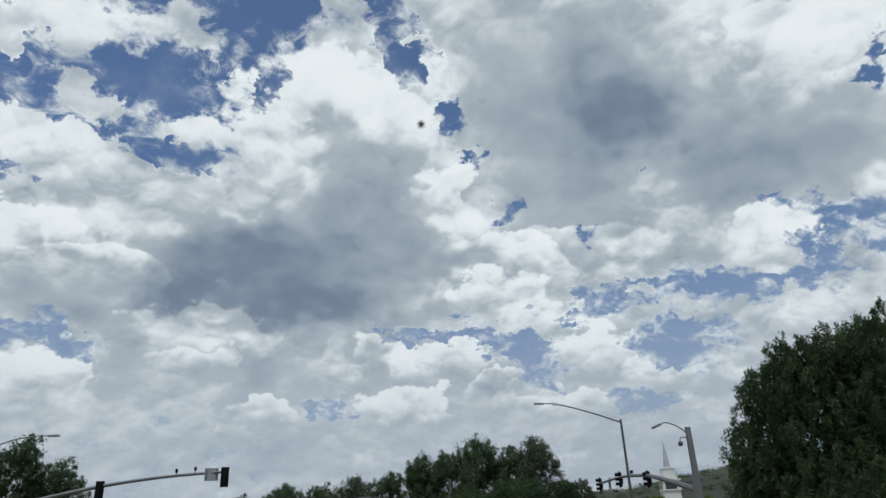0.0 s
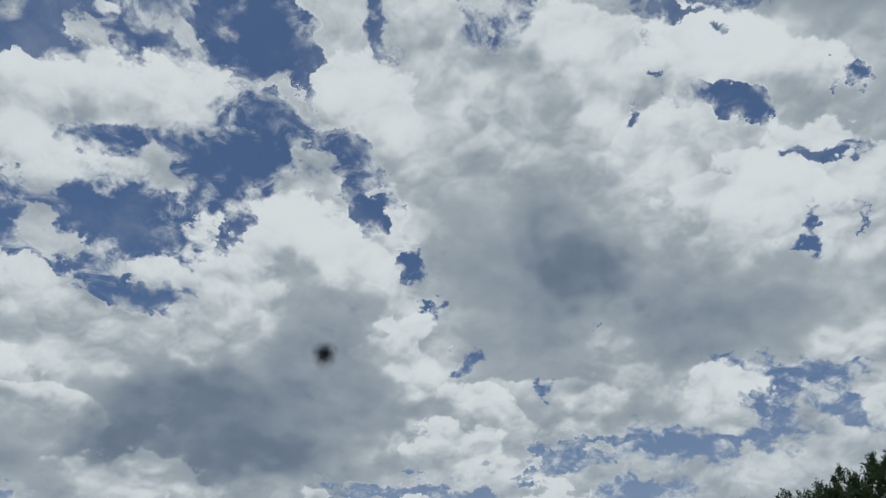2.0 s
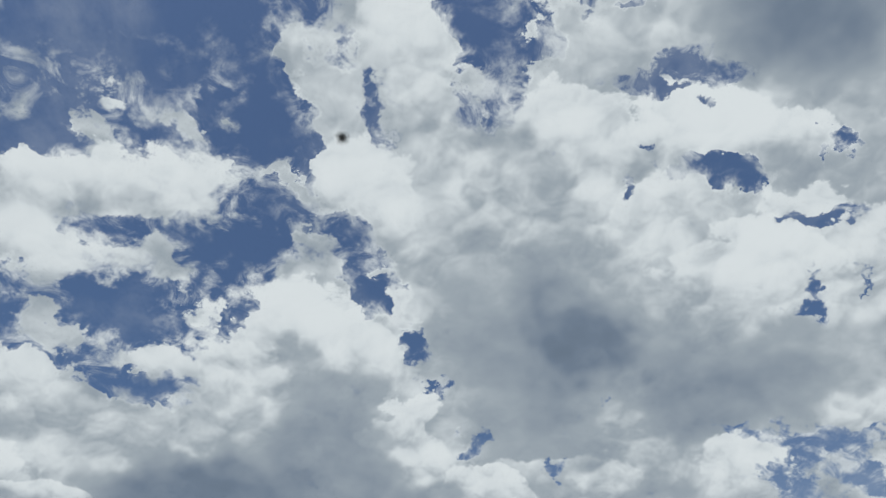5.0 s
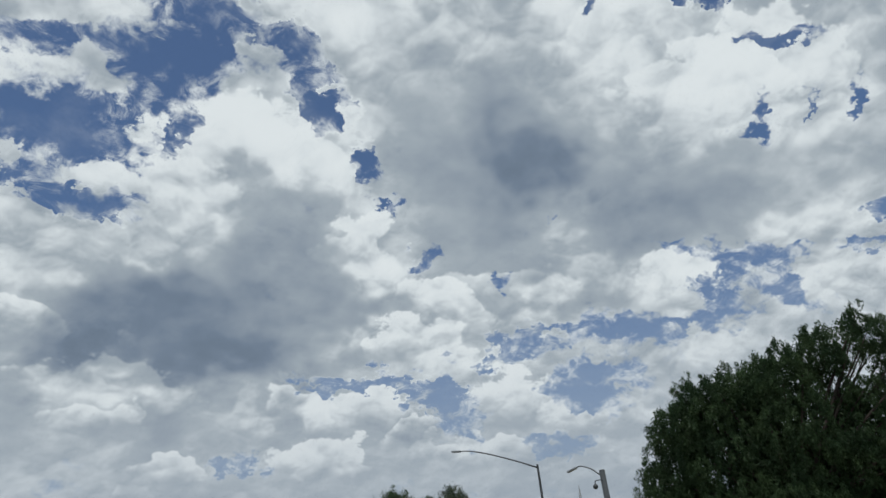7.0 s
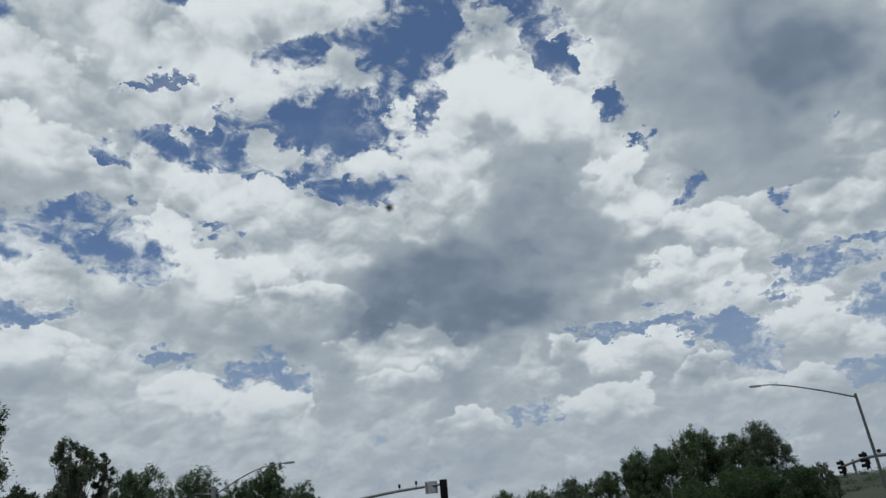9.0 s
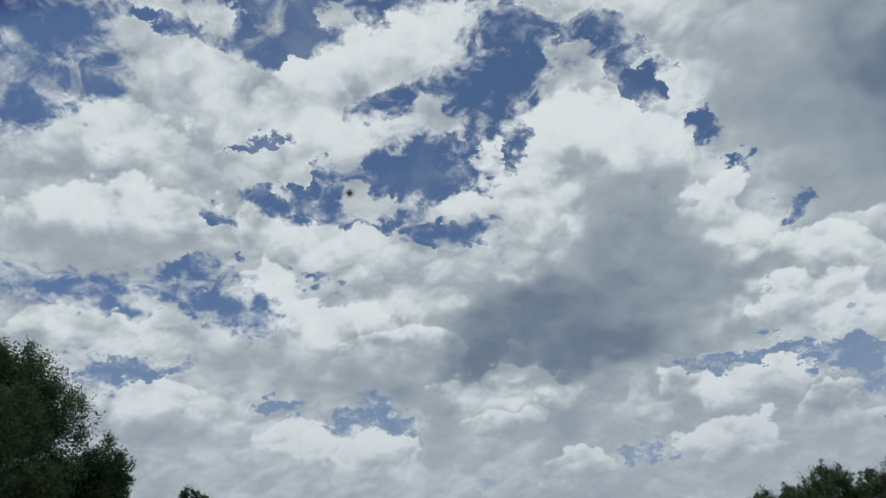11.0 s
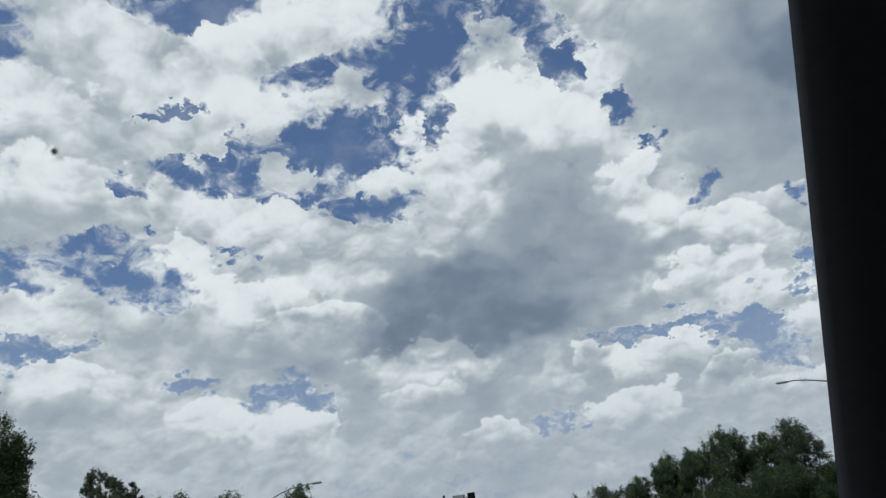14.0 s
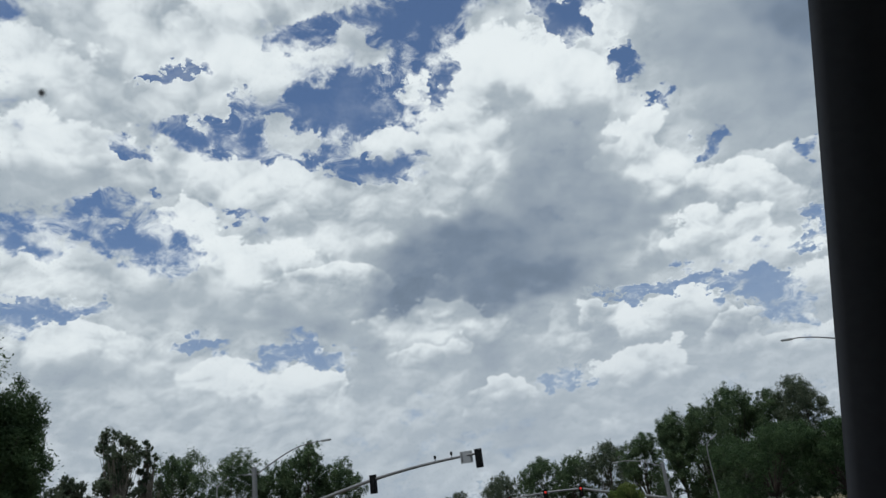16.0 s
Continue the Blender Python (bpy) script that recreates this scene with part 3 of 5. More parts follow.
# thin rims scatter more light than the thick cores
light = wmath("ADD", light, wrange(density, 0.1, 0.8, 0.1, 0.0))
light = wmath("SMOOTH_MAX", wmath("SMOOTH_MIN", light, 0.98, 0.2), 0.2, 0.1)
ramp = WT.nodes.new("ShaderNodeValToRGB")
WT.links.new(light, ramp.inputs[0])
RAMP = ramp.color_ramp
RAMP.elements[0].position, RAMP.elements[0].color = 0.0, (0.095, 0.132, 0.18, 1)
RAMP.elements[1].position, RAMP.elements[1].color = 1.0, (0.76, 0.81, 0.83, 1)
for at_, colour_ in ((0.3, (0.172, 0.224, 0.298, 1)), (0.62, (0.375, 0.43, 0.478, 1)), (0.85, (0.675, 0.73, 0.76, 1))):
    RAMP.elements.new(at_).color = colour_

sky = WT.nodes.new("ShaderNodeTexSky")
sky.sky_type, sky.sun_disc = "NISHITA", False
sky.sun_elevation, sky.sun_rotation = radians(SUN_EL), radians(SUN_AZ)
clear = wvec("MULTIPLY", sky.outputs[0], (0.072, 0.082, 0.094))
haze = wrange(el, 1.0, 22.0, 0.5, 0.0)
cloud = wmix(haze, ramp.outputs[0], (0.37, 0.425, 0.495, 1))
pale = wmix(wrange(el, 3.0, 28.0, 0.85, 0.0), clear, (0.275, 0.335, 0.43, 1))
bg = WT.nodes.new("ShaderNodeBackground")
WT.links.new(wmix(opaque, pale, cloud), bg.inputs[0])
bg.inputs[1].default_value = 1.0
WT.links.new(bg.outputs[0], WT.nodes.new("ShaderNodeOutputWorld").inputs[0])

sun = new("sun", bpy.data.lights.new("sun", "SUN"))
sun.data.energy, sun.data.angle, sun.data.color = 1.6, radians(4), (1.0, 0.95, 0.88)
sun.matrix_world = look((0, 0, 60), (-math.sin(radians(SUN_AZ)) * math.cos(radians(SUN_EL)), -math.cos(radians(SUN_AZ)) * math.cos(radians(SUN_EL)), 60 - math.sin(radians(SUN_EL))))


# ---------------------------------------------------------------- materials
def material(name, colour, rough=0.6, metal=0.0, vary=0.25, scale=4.0, bump=0.0, fine_scale=40.0, through_light=0.0, emit=None):
    """A surface with a base colour that varies at two scales, and fine relief."""
    m = bpy.data.materials.new(name)
    m.use_nodes = True
    t = m.node_tree
    b = t.nodes["Principled BSDF"]
    b.inputs["Roughness"].default_value, b.inputs["Metallic"].default_value = rough, metal
    co = t.nodes.new("ShaderNodeTexCoord")
    n1, n2 = t.nodes.new("ShaderNodeTexNoise"), t.nodes.new("ShaderNodeTexNoise")
    n1.inputs["Scale"].default_value, n1.inputs["Detail"].default_value = scale, 5
    n2.inputs["Scale"].default_value, n2.inputs["Detail"].default_value = fine_scale, 3
    for n in (n1, n2):
        t.links.new(co.outputs["Object"], n.inputs["Vector"])
    add = t.nodes.new("ShaderNodeMath")
    add.operation = "ADD"
    t.links.new(n1.outputs[0], add.inputs[0])
    t.links.new(n2.outputs[0], add.inputs[1])
    r = t.nodes.new("ShaderNodeMapRange")
    r.inputs[1].default_value, r.inputs[2].default_value = 0.6, 1.4
    t.links.new(add.outputs[0], r.inputs[0])
    mix = t.nodes.new("ShaderNodeMix")
    mix.data_type = "RGBA"
    mix.inputs[6].default_value = (*[c * (1 - vary) for c in colour], 1)
    mix.inputs[7].default_value = (*[min(1, c * (1 + vary)) for c in colour], 1)
    t.links.new(r.outputs[0], mix.inputs[0])
    t.links.new(mix.outputs[2], b.inputs["Base Color"])
    if bump:
        bp = t.nodes.new("ShaderNodeBump")
        bp.inputs["Strength"].default_value, bp.inputs["Distance"].default_value = bump, 0.01
        t.links.new(n2.outputs[0], bp.inputs["Height"])
        t.links.new(bp.outputs[0], b.inputs["Normal"])
    if emit:
        b.inputs["Emission Color"].default_value, b.inputs["Emission Strength"].default_value = (*emit[:3], 1), emit[3]
    return m


def leaf_material(name, colour, colour2):
    """Leaves: two greens mixed leaf by leaf, letting some light through."""
    m = bpy.data.materials.new(name)
    m.use_nodes = True
    t = m.node_tree
    t.nodes.clear()
    geo = t.nodes.new("ShaderNodeNewGeometry")
    mix = t.nodes.new("ShaderNodeMix")
    mix.data_type = "RGBA"
    mix.inputs[6].default_value, mix.inputs[7].default_value = (*colour, 1), (*colour2, 1)
    co, n = t.nodes.new("ShaderNodeTexCoord"), t.nodes.new("ShaderNodeTexNoise")
    t.links.new(co.outputs["Object"], n.inputs["Vector"])
    n.inputs["Scale"].default_value, n.inputs["Detail"].default_value = 1.1, 3
    r = t.nodes.new("ShaderNodeMapRange")
    r.inputs[1].default_value, r.inputs[2].default_value, r.inputs[3].default_value, r.inputs[4].default_value = 0.36, 0.66, -0.25, 0.75
    t.links.new(n.outputs[0], r.inputs[0])
    add = t.nodes.new("ShaderNodeMath")
    add.operation, add.use_clamp, add.inputs[1].default_value = "MULTIPLY_ADD", True, 0.5
    t.links.new(geo.outputs["Random Per Island"], add.inputs[0])
    t.links.new(r.outputs[0], add.inputs[2])
    t.links.new(add.outputs[0], mix.inputs[0])
    d, tr, gl = t.nodes.new("ShaderNodeBsdfDiffuse"), t.nodes.new("ShaderNodeBsdfTranslucent"), t.nodes.new("ShaderNodeBsdfGlossy")
    gl.inputs["Roughness"].default_value = 0.45
    gl.inputs["Color"].default_value = (0.6, 0.65, 0.6, 1)
    t.links.new(mix.outputs[2], d.inputs[0])
    t.links.new(mix.outputs[2], tr.inputs[0])
    s1, s2 = t.nodes.new("ShaderNodeMixShader"), t.nodes.new("ShaderNodeMixShader")
    s1.inputs[0].default_value, s2.inputs[0].default_value = 0.35, 0.015
    t.links.new(d.outputs[0], s1.inputs[1])
    t.links.new(tr.outputs[0], s1.inputs[2])
    t.links.new(s1.outputs[0], s2.inputs[1])
    t.links.new(gl.outputs[0], s2.inputs[2])
    t.links.new(s2.outputs[0], t.nodes.new("ShaderNodeOutputMaterial").inputs[0])
    return m


GRASS = material("dry_grass", (0.14, 0.12, 0.06), 0.95, vary=0.4, scale=0.05, fine_scale=1.5)
HILL = material("scrub_hillside", (0.03, 0.038, 0.026), 0.95, vary=0.45, scale=0.03, fine_scale=0.4)
ASPHALT = material("asphalt", (0.05, 0.05, 0.052), 0.9, vary=0.3, scale=0.4, fine_scale=30, bump=0.3)
GALV = material("galvanised_steel", (0.17, 0.18, 0.195), 0.5, 0.6, vary=0.18, scale=2.0, fine_scale=25, bump=0.1)
DARK_STEEL = material("weathered_dark_steel", (0.085, 0.092, 0.10), 0.55, 0.5, vary=0.2, scale=2.0, fine_scale=25)
BLACK_PAINT = material("signal_black_paint", (0.006, 0.0075, 0.009), 0.7, vary=0.3, scale=6.0)
BLACK_PAINT.node_tree.nodes["Principled BSDF"].inputs["Specular IOR Level"].default_value = 0.12
ALU = material("bare_aluminium", (0.3, 0.32, 0.345), 0.45, 0.5, vary=0.12, scale=5.0)
DARK_LENS = material("unlit_lens", (0.03, 0.02, 0.018), 0.15)
RED_LENS = material("lit_red_lens", (0.5, 0.02, 0.02), 0.3, emit=(1.0, 0.06, 0.04, 0.45))
WHITE_PAINT = material("white_painted_boards", (0.62, 0.64, 0.66), 0.6, vary=0.07, scale=1.0, fine_scale=12, bump=0.1)
SLATE = material("grey_spire_metal", (0.42, 0.45, 0.48), 0.5, 0.3, vary=0.12, scale=1.0)
DARK_ROOF = material("dark_shingle", (0.03, 0.032, 0.036), 0.85, vary=0.3, scale=2.0, fine_scale=14, bump=0.3)
STUCCO = material("tan_stucco", (0.33, 0.27, 0.2), 0.9, vary=0.15, scale=1.0, fine_scale=40, bump=0.3)
WINDOW_GLASS = material("window_glass", (0.03, 0.035, 0.04), 0.08)
BARK = material("bark", (0.045, 0.036, 0.03), 0.95, vary=0.4, scale=3.0, fine_scale=18, bump=0.6)
PALE_BARK = material("pale_bark", (0.13, 0.12, 0.105), 0.9, vary=0.35, scale=2.0, fine_scale=14, bump=0.4)
LEAF_PEPPER = leaf_material("pepper_leaf", (0.028, 0.056, 0.027), (0.070, 0.115, 0.053))
LEAF_DARK = leaf_material("dark_leaf", (0.048, 0.084, 0.048), (0.105, 0.154, 0.081))
LEAF_GUM = leaf_material("gum_leaf", (0.053, 0.078, 0.056), (0.119, 0.147, 0.101))
LEAF_BRIGHT = leaf_material("bright_leaf", (0.09, 0.14, 0.04), (0.17, 0.2, 0.07))
TRIM = material("black_cabin_trim", (0.03, 0.03, 0.033), 0.85, vary=0.2, scale=20.0, fine_scale=300)
BODY = material("grey_car_paint", (0.10, 0.105, 0.11), 0.3, 0.2, vary=0.05)
RUBBER = material("tyre_rubber", (0.02, 0.02, 0.02), 0.85)


def screen_material():
    """Clear windscreen with a blue shade band that deepens towards the top."""
    m = bpy.data.materials.new("windscreen_glass")
    m.use_nodes = True
    t = m.node_tree
    t.nodes.clear()
    co = t.nodes.new("ShaderNodeTexCoord")
    sp = t.nodes.new("ShaderNodeSeparateXYZ")
    t.links.new(co.outputs["Object"], sp.inputs[0])
    r = t.nodes.new("ShaderNodeMapRange")
    r.interpolation_type = "SMOOTHSTEP"
    r.inputs[1].default_value, r.inputs[2].default_value = BAND - 0.012, BAND + 0.02
    t.links.new(sp.outputs[1], r.inputs[0])
    mix = t.nodes.new("ShaderNodeMix")
    mix.data_type = "RGBA"
    mix.inputs[6].default_value, mix.inputs[7].default_value = (0.985, 0.99, 0.99, 1), (0.03, 0.09, 0.42, 1)
    t.links.new(r.outputs[0], mix.inputs[0])
    tr, gl, sh = t.nodes.new("ShaderNodeBsdfTransparent"), t.nodes.new("ShaderNodeBsdfGlossy"), t.nodes.new("ShaderNodeMixShader")
    gl.inputs["Roughness"].default_value = 0.03
    sh.inputs[0].default_value = 0.004
    t.links.new(mix.outputs[2], tr.inputs[0])
    t.links.new(tr.outputs[0], sh.inputs[1])
    t.links.new(gl.outputs[0], sh.inputs[2])
    t.links.new(sh.outputs[0], t.nodes.new("ShaderNodeOutputMaterial").inputs[0])
    return m


def dirt_material():
    """A dried smear: opaque in the middle, thinning out to nothing at its rim."""
    m = bpy.data.materials.new("dried_bug_smear")
    m.use_nodes = True
    t = m.node_tree
    t.nodes.clear()
    co = t.nodes.new("ShaderNodeTexCoord")
    flat_ = t.nodes.new("ShaderNodeVectorMath")
    flat_.operation = "MULTIPLY"
    flat_.inputs[1].default_value = (1, 1, 0)
    t.links.new(co.outputs["Object"], flat_.inputs[0])
    far = t.nodes.new("ShaderNodeVectorMath")
    far.operation = "LENGTH"
    t.links.new(flat_.outputs[0], far.inputs[0])
    n = t.nodes.new("ShaderNodeTexNoise")
    n.inputs["Scale"].default_value = 900
    t.links.new(co.outputs["Object"], n.inputs["Vector"])
    w = t.nodes.new("ShaderNodeMath")
    w.operation = "MULTIPLY_ADD"
    w.inputs[1].default_value = 0.0009
    t.links.new(n.outputs[0], w.inputs[0])
    t.links.new(far.outputs["Value"], w.inputs[2])
    r = t.nodes.new("ShaderNodeMapRange")
    r.interpolation_type = "SMOOTHSTEP"
    r.inputs[1].default_value, r.inputs[2].default_value, r.inputs[3].default_value, r.inputs[4].default_value = 0.0007, 0.0026, 0.96, 0.0
    t.links.new(w.outputs[0], r.inputs[0])
    d, tr, sh = t.nodes.new("ShaderNodeBsdfDiffuse"), t.nodes.new("ShaderNodeBsdfTransparent"), t.nodes.new("ShaderNodeMixShader")
    d.inputs[0].default_value = (0.012, 0.011, 0.010, 1)
    t.links.new(r.outputs[0], sh.inputs[0])
    t.links.new(tr.outputs[0], sh.inputs[1])
    t.links.new(d.outputs[0], sh.inputs[2])
    t.links.new(sh.outputs[0], t.nodes.new("ShaderNodeOutputMaterial").inputs[0])
    return m


DIRT = dirt_material()


# ---------------------------------------------------------------- mesh helpers
def mesh_object(name, bm, mat, smooth=False):
    me = bpy.data.meshes.new(name)
    bmesh.ops.recalc_face_normals(bm, faces=bm.faces)
    bm.to_mesh(me)
    bm.free()
    me.materials.append(mat)
    if smooth:
        me.polygons.foreach_set("use_smooth", [True] * len(me.polygons))
    return new(name, me)


def part(name, bm, mat, parent, label="", smooth=False):
    ob = mesh_object(name, bm, mat, smooth)
    ob.parent = parent
    if label:
        tagged(ob, label)
    return ob


def thing(name, at, label, category, group="", kind=""):
    ob = new(name)
    ob.location = at
    return tagged(ob, label, category, group, kind)


def box(bm, x0, y0, z0, x1, y1, z1, bevel=0.0, m=Matrix()):
    vs = bmesh.ops.create_cube(bm, size=1, matrix=m @ Matrix.Translation(((x0 + x1) / 2, (y0 + y1) / 2, (z0 + z1) / 2)) @ Matrix.Diagonal((x1 - x0, y1 - y0, z1 - z0, 1)))["verts"]
    if bevel:
        es = {e for v in vs for e in v.link_edges}
        bmesh.ops.bevel(bm, geom=list(es), offset=bevel, segments=2, affect="EDGES", profile=0.7)
    return bm


def tube(bm, points, radii, sides=10, cap=True):
    """A tube through the points, with a radius at each one."""
    pts = [Vector(p) for p in points]
    rings = []
    for i, p in enumerate(pts):
        way_ = (pts[min(i + 1, len(pts) - 1)] - pts[max(i - 1, 0)]).normalized()
        side = way_.cross(Vector((0.31, 0.95, 0.05))).normalized()
        up = side.cross(way_)
        rings.append([bm.verts.new(p + radii[i] * (side * math.cos(a) + up * math.sin(a))) for a in (2 * math.pi * k / sides for k in range(sides))])
    for a, b in zip(rings, rings[1:]):
        for k in range(sides):
            bm.faces.new((a[k], a[(k + 1) % sides], b[(k + 1) % sides], b[k]))
    if cap:
        bm.faces.new(rings[0][::-1])
        bm.faces.new(rings[-1])
    return bm


def glide(points, n=6):
    """A smooth line through the points."""
    ps = [Vector(p) for p in points]
    ps = [2 * ps[0] - ps[1], *ps, 2 * ps[-1] - ps[-2]]
    out = []
    for i in range(1, len(ps) - 2):
        a, b, c, d = ps[i - 1:i + 3]
        for k in range(n):
            t = k / n
            out.append(0.5 * (2 * b + (c - a) * t + (2 * a - 5 * b + 4 * c - d) * t * t + (3 * b - a - 3 * c + d) * t ** 3))
    return [*out, ps[-2]]


def place(a, d, e=None):
    """A place d metres away at azimuth a; its height from the elevation e, or on the ground."""
    return Vector((d * math.sin(radians(a)), d * math.cos(radians(a)), 0 if e is None else EYE + d * math.tan(radians(e))))


# ---------------------------------------------------------------- ground and far hill
bm = bmesh.new()
bmesh.ops.create_grid(bm, x_segments=40, y_segments=40, size=2500)
tagged(mesh_object("ground", bm, GRASS), "dry grassy ground round the road junction", "ground", kind="structure")
bm = bmesh.new()
box(bm, -9, -60, -0.1, 9, 140, 0.02)
tagged(mesh_object("road", bm, ASPHALT), "grey asphalt road leading to the junction", "road", kind="structure")
bm = bmesh.new()
box(bm, -120, 58, -0.1, 120, 84, 0.028)
tagged(mesh_object("road_crossing", bm, ASPHALT), "grey asphalt cross road at the junction", "road", kind="structure")


def hill():
    bm = bmesh.new()
    rows = []
    for i in range(61):
        a = 14.8 + i * 1.1
        crest = 3.65 + 1.5 * max(0, min(1, (a - 28.8) / 9)) - 0.8 * max(0, (18 - a) / 6) + 1.2 * max(0, min(1, (a - 37) / 30))
        row = []
        for j in range(13):
            u = j / 12
            d = 330 + 360 * u
            z = (EYE + 560 * math.tan(radians(crest))) * math.sin(min(1, u * 1.45) * math.pi / 2) ** 1.4 * (1 if u < 0.69 else 1 - (u - 0.69) * 0.4)
            z += 4.0 * noise.fractal(Vector((d * 0.02, a * 0.25, 3)), 0.8, 2.1, 5) * (u > 0)
            p = place(a, d)
            row.append(bm.verts.new((p.x, p.y, z - 0.3)))
        rows.append(row)
    for r0, r1 in zip(rows, rows[1:]):
        for j in range(12):
            bm.faces.new((r0[j], r1[j], r1[j + 1], r0[j + 1]))
    return tagged(mesh_object("hill", bm, HILL, True), "distant scrub-covered hillside in haze", "hill", kind="structure")


hill_ob = hill()


def scrub():
    """Low bushes scattered over the hill's near slope."""
    rng = np.random.default_rng(77)
    vs = hill_ob.data.vertices
    pts, sizes = [], []
    for k in rng.choice(61 * 13, 1500):
        row, col = divmod(int(k), 13)
        if 3 < col < 10 and row < 60:
            u, w = rng.random(2)
            p = vs[row * 13 + col].co.lerp(vs[(row + 1) * 13 + col].co, u).lerp(vs[row * 13 + col + 1].co, w * 0.5)
            r = 1.0 + 2.2 * rng.random()
            q = rng.normal(size=(90, 3)) * (r, r, r * 0.5)
            q[:, 2] = np.abs(q[:, 2])
            pts.append(q + np.array(p))
            sizes.append(np.full(90, 0.5))
    ob = leaf_mesh("scrub", np.concatenate(pts), np.concatenate(sizes), 0.1, LEAF_DARK, None, rng)
    tagged(ob, "low dark green scrub scattered over the hillside", "scrub", kind="stuff")


# ---------------------------------------------------------------- trees
def leaf_mesh(name, centres, sizes, droop, mat, parent, rng, aspect=0.45):
    """One small bent leaf card for each centre."""
    n = len(centres)
    along = rng.normal(size=(n, 3))
    along[:, 2] = along[:, 2] * (1 - droop) - 1.6 * droop
    along /= np.linalg.norm(along, axis=1)[:, None]
    side = np.cross(along, rng.normal(size=(n, 3)))
    side /= np.linalg.norm(side, axis=1)[:, None]
    l, w = (along * sizes[:, None]), (side * sizes[:, None] * aspect)
    v = np.stack([centres - l, centres + w * 0.9, centres + l, centres - w * 0.9], 1).reshape(-1, 3)
    me = bpy.data.meshes.new(name)
    me.from_pydata(v.tolist(), [], np.arange(4 * n).reshape(-1, 4).tolist())
    me.materials.append(mat)
    ob = new(name, me)
    ob.parent = parent
    return ob


def tree(at, lobes, label, leaf, leaf_size, clumps, per_clump, seed, bark=BARK, trunk=0.22, droop=0.2, name="tree", clump_size=0.16, group="", core=0.5, strand=0.0, aspect=0.42):
    """A tree: tapered trunk, limbs out to the crown's lobes, and a crown of leaf clumps. lobes: (x, y, z, rx, ry, rz) round the trunk's foot."""
    rng = np.random.default_rng(seed)
    base = thing(name, at, label, "tree", group)
    low = min(l[2] - l[5] for l in lobes)
    top = max(l[2] for l in lobes)
    bm = bmesh.new()
    fork = Vector((rng.normal() * 0.15, rng.normal() * 0.15, max(0.8, low + 0.25 * (top - low))))
    tube(bm, glide([(0, 0, -0.1), (0.05, 0.02, fork.z * 0.5), fork], 4), np.linspace(trunk, trunk * 0.62, 9).tolist(), 9)
    part("trunk", bm, bark, base, smooth=True)
    lobes_a = np.array(lobes, float)
    vol = lobes_a[:, 3] * lobes_a[:, 4] * lobes_a[:, 5]
    which = rng.choice(len(lobes), clumps, p=vol ** 0.75 / (vol ** 0.75).sum())
    out = rng.normal(size=(clumps, 3))
    out /= np.linalg.norm(out, axis=1)[:, None]
    rad = np.where(rng.random(clumps) < core, 0.97 * rng.random(clumps) ** 0.2, 0.85 * rng.random(clumps) ** 0.45)
    lump = np.array([1 + 0.28 * noise.noise(Vector(o) * 2.2 + Vector((seed, k, 0))) for o, k in zip(out, which)])
    cen = lobes_a[which, :3] + out * (rad * lump)[:, None] * lobes_a[which, 3:]
    mean_r = float(np.cbrt(vol).mean())
    for k, lobe in enumerate(lobes):
        bm = bmesh.new()
        mine = cen[which == k]
        if len(mine) == 0:
            bm.free()
            continue
        for tip in mine[rng.choice(len(mine), min(3 if clump_size < 0.14 else 6, len(mine)), replace=False)]:
            tip = Vector(tip)
            mid_ = fork.lerp(tip, 0.5) + Vector((rng.normal() * 0.12, rng.normal() * 0.12, 0.12 * mean_r))
            n = 5
            line = glide([fork - Vector((0, 0, 0.15)), mid_, tip], n)
            tube(bm, line, np.linspace(trunk * 0.26, trunk * 0.04, len(line)).tolist(), 5)
        part("limb", bm, bark, base, smooth=True)
    spread = clump_size * mean_r * (0.7 + 0.8 * rng.random(clumps))
    pts = np.repeat(cen, per_clump, 0) + rng.normal(size=(clumps * per_clump, 3)) * np.repeat(spread, per_clump)[:, None] * (0.62, 0.62, 0.62 + 0.5 * droop)
    if strand:
        # hanging sprays: leaves strung along drooping twigs
        s = np.tile(np.linspace(0, 1, per_clump), clumps)
        long_ = np.repeat(strand * (0.5 + rng.random(clumps)), per_clump)
        lean_ = np.repeat(out * (0.5, 0.5, 0.0), per_clump, 0)
        pts = np.repeat(cen, per_clump, 0) + lean_ * (long_ * np.sqrt(s))[:, None] + np.stack([0 * s, 0 * s, long_ * (0.25 * s - 1.1 * s * s)], 1) + rng.normal(size=(clumps * per_clump, 3)) * 0.05
    crown = leaf_mesh("crown", pts, leaf_size * (0.6 + 0.8 * rng.random(len(pts))), droop, leaf, base, rng, aspect)
    return base


